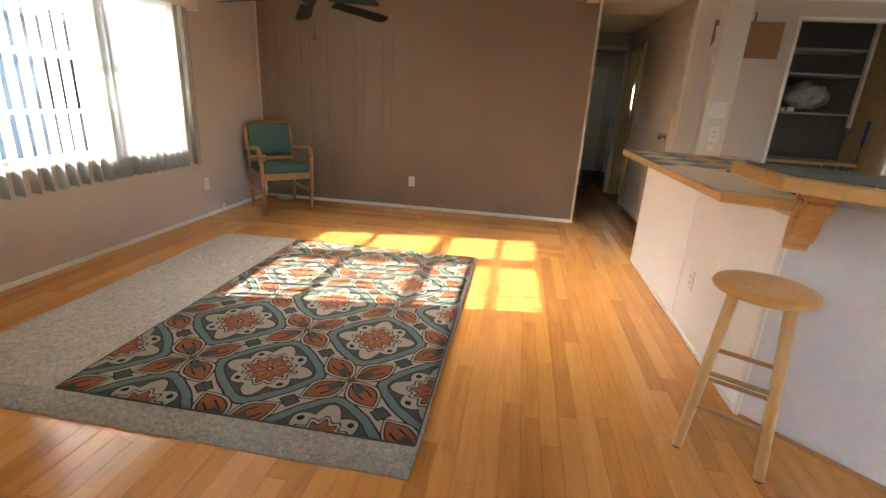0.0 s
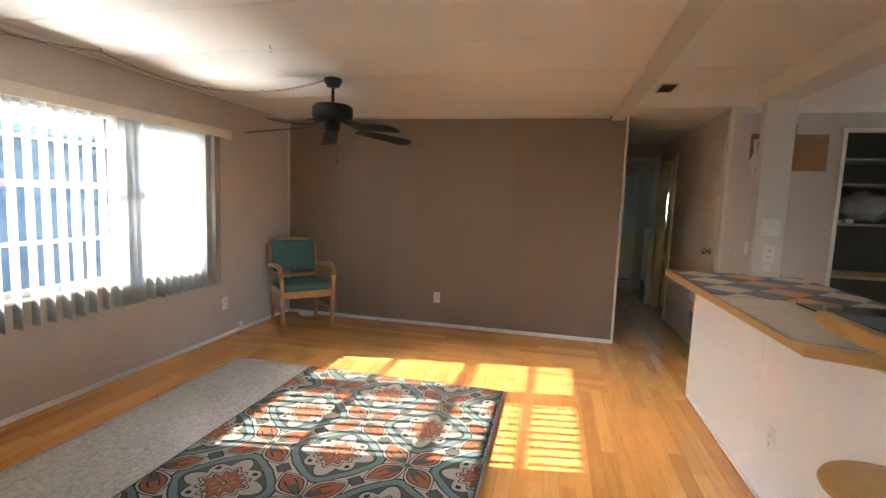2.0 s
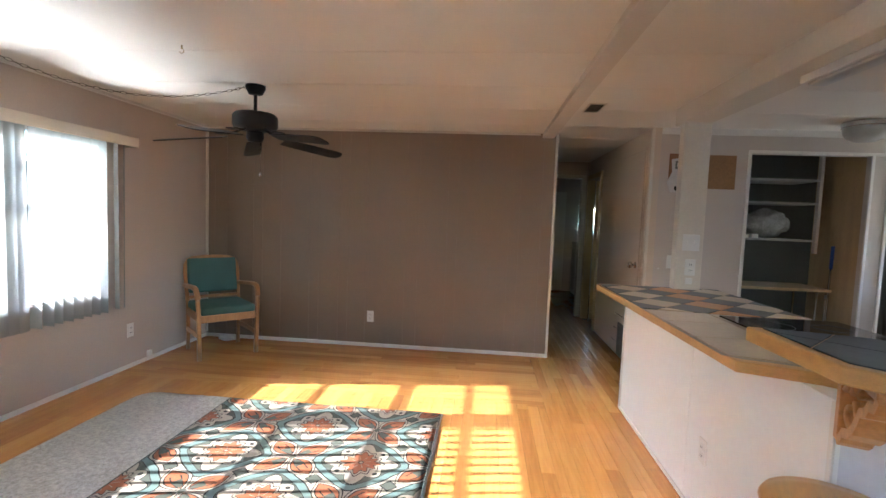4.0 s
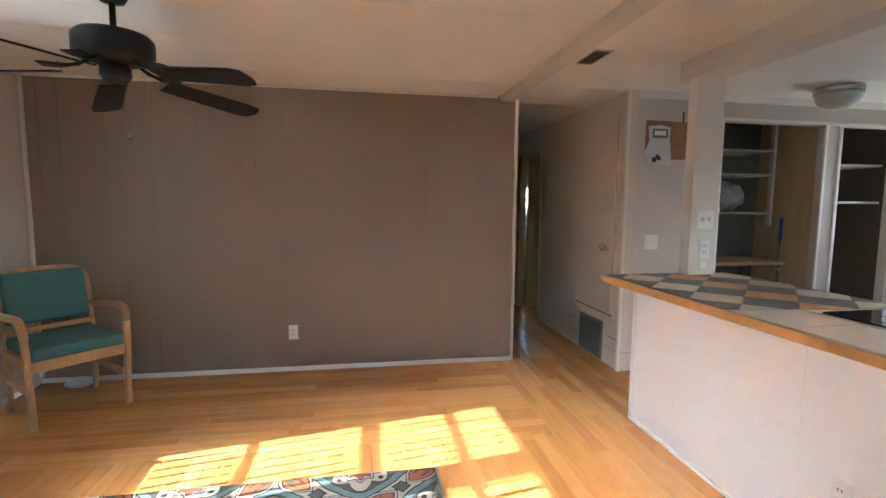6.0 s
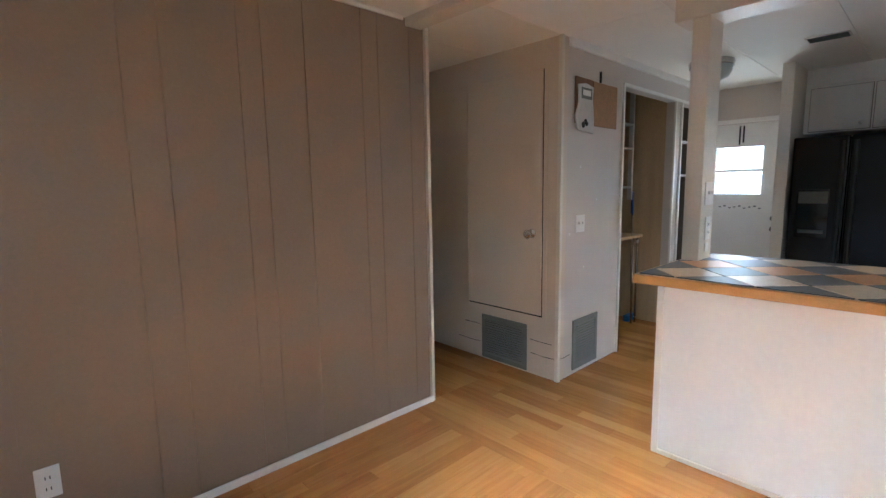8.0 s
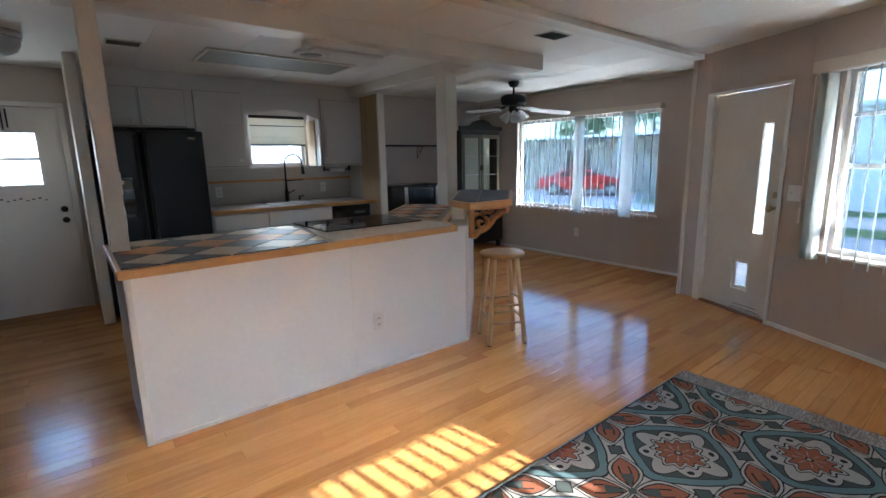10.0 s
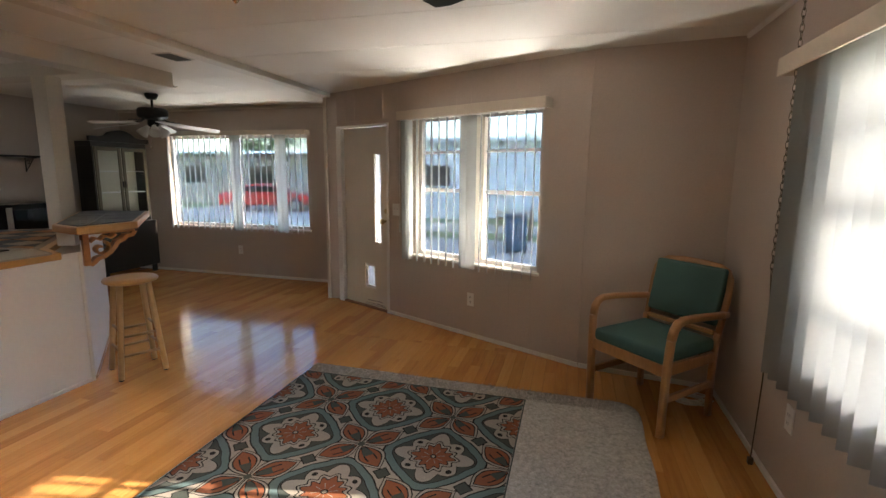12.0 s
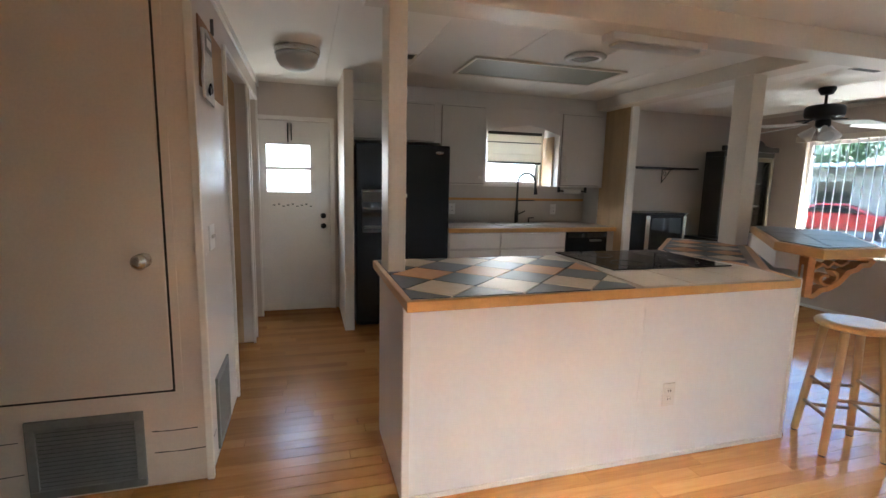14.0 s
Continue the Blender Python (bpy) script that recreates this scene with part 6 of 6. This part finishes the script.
def tree(x, y, h, r, seed, label):
    rng = random.Random(seed)
    t = thing("tree", label, "tree", pose(x, y, GZ), "garden trees")
    bm = bmesh.new()
    sweep(bm, [(0, 0, 0), (0.05, 0, h * 0.25), (-0.04, 0.06, h * 0.5), (0, 0, h * 0.7)], 0.14, 8)
    tips = []
    for k in range(11):
        a, e = k * 2.4, rng.uniform(0.2, 1.0)
        tip = Vector((r * 0.75 * math.cos(a) * math.cos(e), r * 0.75 * math.sin(a) * math.cos(e), h * 0.55 + r * 0.8 * math.sin(e)))
        sweep(bm, [Vector((0, 0, h * 0.4)), Vector((tip.x * 0.4, tip.y * 0.4, h * 0.5)), tip], 0.045, 6)
        tips.append(tip)
    part("trunk", bm, M_BARK, t)
    vs, fs = [], []
    for tip in tips:
        for k in range(420):
            d = Vector((rng.gauss(0, 1), rng.gauss(0, 1), rng.gauss(0, 0.8))) * r * 0.22
            p = tip + d
            a = Vector((rng.uniform(-1, 1), rng.uniform(-1, 1), rng.uniform(-0.6, 0.6))).normalized()
            b = a.orthogonal().normalized()
            s = rng.uniform(0.06, 0.13)
            i = len(vs)
            vs += [p - a * s, p + b * s * 0.5, p + a * s, p - b * s * 0.5]
            fs.append((i, i + 1, i + 2, i + 3))
    me = bpy.data.meshes.new("crown")
    me.from_pydata(vs, [], fs)
    me.materials.append(M_LEAF)
    ob = new("crown", me)
    ob.parent = t


tree(12.0, -30.0, 6.2, 2.8, 1, "leafy green tree behind the beige home")
tree(17.5, -31.0, 6.8, 3.0, 2, "broad leafy tree behind the homes")
tree(23.0, -30.0, 6.0, 2.8, 3, "leafy green tree behind the far roof")
tree(1.5, -30.0, 5.2, 2.0, 4, "distant leafy tree above the white roof")
bush = thing("bush", "low green bush beside the lane", "bush", pose(7.4, -13.9, GZ))
vs, fs = [], []
rng = random.Random(9)
for k in range(900):
    p = Vector((rng.gauss(0, 0.35), rng.gauss(0, 0.35), abs(rng.gauss(0.45, 0.3))))
    a = Vector((rng.uniform(-1, 1), rng.uniform(-1, 1), rng.uniform(-0.6, 1))).normalized()
    b = a.orthogonal().normalized()
    i = len(vs)
    vs += [p - a * 0.08, p + b * 0.04, p + a * 0.08, p - b * 0.04]
    fs.append((i, i + 1, i + 2, i + 3))
me = bpy.data.meshes.new("leaves")
me.from_pydata(vs, [], fs)
me.materials.append(M_LEAF)
new("leaves", me).parent = bush
wb = thing("wheelie_bin", "blue plastic wheelie bin on the drive", "bin", pose(-0.42, -7.2, GZ + 0.02, 0, 0, 15))
bm = bmesh.new()
prism(bm, [(-0.24, -0.26), (0.24, -0.26), (0.24, 0.26), (-0.24, 0.26)], 0.06, 0.92, 0.02)
part("tub", bm, mat("blue_bin_plastic", (0.03, 0.10, 0.17), 0.5), wb)
part("lid", boxes((-0.27, 0.27, -0.29, 0.29, 0.921, 0.98, 0.015)), mat("dark_bin_lid", (0.03, 0.06, 0.09), 0.5), wb)
for s in (-0.22, 0.22):
    part("wheel", bmof(cyl, (s - 0.02, 0.24, 0.1), (s + 0.02, 0.24, 0.1), 0.1), M_TYRE, wb)
pt = thing("garden_bench", "stacked wooden garden bench beside the drive", "bench", pose(-0.1, -9.4, GZ + 0.02, 0, 0, 10))
for z in (0.42, 0.62, 0.80):
    part("slat", boxes((-0.6, 0.6, -0.12, 0.12, z, z + 0.05, 0.005)), M_OAK, pt)
for x in (-0.5, 0.5):
    part("leg", boxes((x - 0.04, x + 0.04, -0.2, 0.2, 0.0, 0.42, 0.005)), M_BARK, pt)
    part("upright", boxes((x - 0.03, x + 0.03, 0.05, 0.11, 0.42, 0.95, 0.005)), M_BARK, pt)
solid("porch_step", boxes((-0.5, 1.0, -1.6, -0.7, GZ, -0.1)), M_ROAD, "concrete step outside the front door", "step", kind="structure")


# ---- counter tiles ----
TILE_COLS = [mat("slate_tile", (0.050, 0.054, 0.060), 0.40, vary=0.2, scale=6, fine=40, bump=0.05, spec=0.2, island=True), mat("sand_tile", (0.45, 0.36, 0.26), 0.42, vary=0.15, scale=6, fine=40, bump=0.05, spec=0.2, island=True),
             mat("peach_tile", (0.44, 0.20, 0.075), 0.42, vary=0.18, scale=6, fine=40, bump=0.05, spec=0.2, island=True), mat("plain_sand_tile", (0.42, 0.34, 0.26), 0.38, vary=0.12, scale=6, fine=40, bump=0.05, spec=0.2, island=True)]


def clip(poly, convex):
    """The piece of a polygon inside a convex outline that runs counterclockwise."""
    for (ax, ay), (bx, by) in zip(convex, convex[1:] + convex[:1]):
        out = []
        for (px, py), (qx, qy) in zip(poly, poly[1:] + poly[:1]):
            dp = (bx - ax) * (py - ay) - (by - ay) * (px - ax)
            dq = (bx - ax) * (qy - ay) - (by - ay) * (qx - ax)
            if dp >= 0:
                out.append((px, py))
            if dp * dq < 0:
                t = dp / (dp - dq)
                out.append((px + (qx - px) * t, py + (qy - py) * t))
        poly = out
        if len(poly) < 3:
            return []
    return poly


def area(p):
    return 0.5 * abs(sum(a[0] * b[1] - b[0] * a[1] for a, b in zip(p, p[1:] + p[:1])))


def lay_tiles(parent, zone, ox, oy, ang, size, z, colour):
    g = 0.003
    c, s = math.cos(ang), math.sin(ang)
    for i in range(-14, 15):
        for j in range(-14, 15):
            q = [(ox + (i * size + a) * c - (j * size + b) * s, oy + (i * size + a) * s + (j * size + b) * c) for a, b in ((g, g), (size - g, g), (size - g, size - g), (g, size - g))]
            q = clip(q, zone)
            if len(q) >= 3 and area(q) > 0.0006:
                bm = bmesh.new()
                prism(bm, q, z, z + 0.004)
                part("tile", bm, TILE_COLS[colour(i, j)], parent)


def mixed(i, j):
    return 0 if (i + j) % 2 == 0 else (1 if (i - j) % 4 in (1, 0) else 2)


grout = mat("grout", (0.33, 0.28, 0.23), 0.8)
part("grout_bed", bmof(prism, [(1.068, 4.585), (1.068, 2.80), (1.12, 2.76), (1.33, 2.69), (2.10, 1.92), (2.25, 1.87), (2.55, 2.14), (2.03, 2.69), (1.88, 2.76), (1.88, 4.585)][::-1], 0.9112, 0.9125), grout, top)
lay_tiles(top, [(1.068, 4.585), (1.068, 3.66), (1.37, 3.60), (1.88, 3.57), (1.88, 4.585)], 1.073, 4.435, math.pi / 4, 0.203, 0.9127, mixed)
lay_tiles(top, [(1.068, 3.655), (1.09, 2.79), (1.37, 2.70), (1.88, 2.765), (1.88, 3.565), (1.37, 3.595)], 1.073, 3.655, 0, 0.305, 0.9127, lambda i, j: 3)
lay_tiles(top, [(1.39, 2.695), (2.12, 1.965), (2.26, 1.88), (2.545, 2.14), (2.03, 2.685), (1.88, 2.76)], 1.9, 2.3, 0.0, 0.17, 0.9127, mixed)
lay_tiles(bar, [(2.12, 1.815), (1.355, 2.55), (1.095, 2.615), (1.09, 2.255), (1.70, 1.60), (2.08, 1.715)], 1.6, 2.05, -math.pi / 4, 0.30, 1.0515, lambda i, j: 0)

# ---- scuffs and marks on the walls ----
M_SCUFF = mat("dark_scuff", (0.10, 0.085, 0.075), 0.8, vary=0.3, scale=30)
M_FILLER = mat("white_filler", (0.72, 0.71, 0.69), 0.8, vary=0.1)


def scuff(parent, name, pts, thick, material, way):
    """A thin uneven stroke on a wall: a flat ribbon through pts, facing way."""
    bm = bmesh.new()
    way = Vector(way)
    rows = []
    for k in range(len(pts) * 4 - 3):
        a, f = divmod(k, 4)
        p = Vector(pts[a]).lerp(Vector(pts[min(a + 1, len(pts) - 1)]), f / 4)
        h = thick * random.uniform(0.35, 1.0)
        rows.append([bm.verts.new(p + Vector((0, 0, s)) + way * o) for s, o in ((-h, 0.0002), (-h, 0.0012), (h, 0.0012), (h, 0.0002))])
    for a, b in zip(rows, rows[1:]):
        for q in range(3):
            bm.faces.new((a[q], a[q + 1], b[q + 1], b[q]))
    ob = part(name, bm, material, None)
    ob.parent = parent
    return ob


wall_cl, wall_pan = bpy.data.objects["wall_closet_side"], bpy.data.objects["wall_pantry"]
for pts in ([(1.626, 5.365, 0.150), (1.626, 5.46, 0.146), (1.626, 5.57, 0.150)], [(1.626, 5.40, 0.245), (1.626, 5.50, 0.243), (1.626, 5.575, 0.247)], [(1.626, 6.03, 0.125), (1.626, 6.12, 0.120), (1.626, 6.27, 0.124)], [(1.626, 6.04, 0.262), (1.626, 6.20, 0.260)]):
    scuff(wall_cl, "scuff", pts, 0.0035, M_SCUFF, (-1, 0, 0))
for pts in ([(1.64, 5.355, 0.150), (1.72, 5.355, 0.147), (1.775, 5.355, 0.150)],):
    scuff(wall_pan, "scuff", pts, 0.003, M_SCUFF, (0, -1, 0))
for x, z in ((1.80, 1.72), (1.86, 1.42), (2.02, 1.83), (1.74, 0.98), (2.08, 1.20), (1.93, 0.74)):
    scuff(wall_pan, "filler_spot", [(x, 5.355, z), (x + 0.012, 5.355, z + 0.002)], 0.008, M_FILLER, (0, -1, 0))
for x, z in ((-0.32, 1.42), (-0.52, 1.05), (-1.05, 1.55), (0.28, 0.88)):
    scuff(wall_north, "scuff", [(x, 5.756, z), (x + 0.012, 5.756, z - 0.004)], 0.004, M_SCUFF if x < -0.3 else M_FILLER, (0, -1, 0))
for z in (0.03, 0.045, 0.075):
    scuff(bpy.data.objects["door_1"], "scuff", [(-0.93 + z, -0.0195, z), (-0.8, -0.0195, z + 0.004), (-0.55 - z, -0.0195, z - 0.003)], 0.004, M_SCUFF, (0, 1, 0))


# ---- floor strips, last ----
rng = random.Random(4)
W = 0.0765
strips = []


def run(x0, x1, y0, y1, along):
    """Rows of strips with random ends."""
    a = x0 if along == "y" else y0
    end = x1 if along == "y" else y1
    lo, hi = (y0, y1) if along == "y" else (x0, x1)
    while a < end - 0.01:
        b = min(a + W, end)
        t = lo - rng.uniform(0, 0.8)
        while t < hi:
            u = t + rng.choice((0.6, 0.75, 0.9, 1.05, 1.2))
            p, q = max(t, lo), min(u, hi)
            if q - p > 0.03:
                strips.append((a, b, p, q, along) if along == "y" else (p, q, a, b, along))
            t = u
        a = b


run(-2.72, 0.70, 1.20, 4.50, "y")
run(-2.72, 0.70, 4.50, 5.756, "x")
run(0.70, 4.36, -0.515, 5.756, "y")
run(-2.0, 0.70, -0.2, 1.20, "y")
run(0.76, 4.36, 5.756, 10.4, "y")
G, TH = 0.0004, 0.014
shared = {}


def strip_mesh(w, along, length):
    key = (round(w, 3), along, round(length, 2))
    if key not in shared:
        lx, ly = (w, length) if along == "y" else (length, w)
        bm = bmesh.new()
        c = 0.0008
        lo = [bm.verts.new((x, yy, 0)) for x, yy in ((G, G), (lx - G, G), (lx - G, ly - G), (G, ly - G))]
        mid = [bm.verts.new((v.co.x, v.co.y, TH - 0.0008)) for v in lo]
        hi = [bm.verts.new((x, yy, TH)) for x, yy in ((G + c, G + c), (lx - G - c, G + c), (lx - G - c, ly - G - c), (G + c, ly - G - c))]
        for r0, r1 in ((lo, mid), (mid, hi)):
            for k in range(4):
                bm.faces.new((r0[k], r0[(k + 1) % 4], r1[(k + 1) % 4], r1[k]))
        bm.faces.new(hi)
        shared[key] = finish("strip", bm, M_PLANK_Y if along == "y" else M_PLANK_X)
    return shared[key]


near = [s for s in strips if -0.1 < s[0] < 1.25 and 1.3 < s[2] < 5.0] + [s for s in strips if -1.3 < s[0] < 0.7 and 4.5 <= s[2] and s[4] == "x"]
near = list(dict.fromkeys(near))[:300]
chosen = set(near)
for x0, x1, y0, y1, al in near:
    ob = new("floor_strip", strip_mesh((x1 - x0) if al == "y" else (y1 - y0), al, (y1 - y0) if al == "y" else (x1 - x0)))
    ob.parent = floor
    ob.location = (x0, y0, -TH)
for al, m_ in (("y", M_PLANK_YJ), ("x", M_PLANK_XJ)):
    vs, fs = [], []
    for x0, x1, y0, y1, a2 in strips:
        if a2 != al or (x0, x1, y0, y1, a2) in chosen:
            continue
        i = len(vs)
        c = 0.0008
        vs += [(x0 + G, y0 + G, -TH), (x1 - G, y0 + G, -TH), (x1 - G, y1 - G, -TH), (x0 + G, y1 - G, -TH),
               (x0 + G, y0 + G, -0.0008), (x1 - G, y0 + G, -0.0008), (x1 - G, y1 - G, -0.0008), (x0 + G, y1 - G, -0.0008),
               (x0 + G + c, y0 + G + c, 0), (x1 - G - c, y0 + G + c, 0), (x1 - G - c, y1 - G - c, 0), (x0 + G + c, y1 - G - c, 0)]
        for r in (0, 4):
            for k in range(4):
                fs.append((i + r + k, i + r + (k + 1) % 4, i + r + 4 + (k + 1) % 4, i + r + 4 + k))
        fs.append((i + 8, i + 9, i + 10, i + 11))
    me = bpy.data.meshes.new("floor_strips")
    me.from_pydata(vs, [], fs)
    me.materials.append(m_)
    ob = new("floor_strips", me)
    ob.parent = floor
    tagged(ob, kind="stuff")
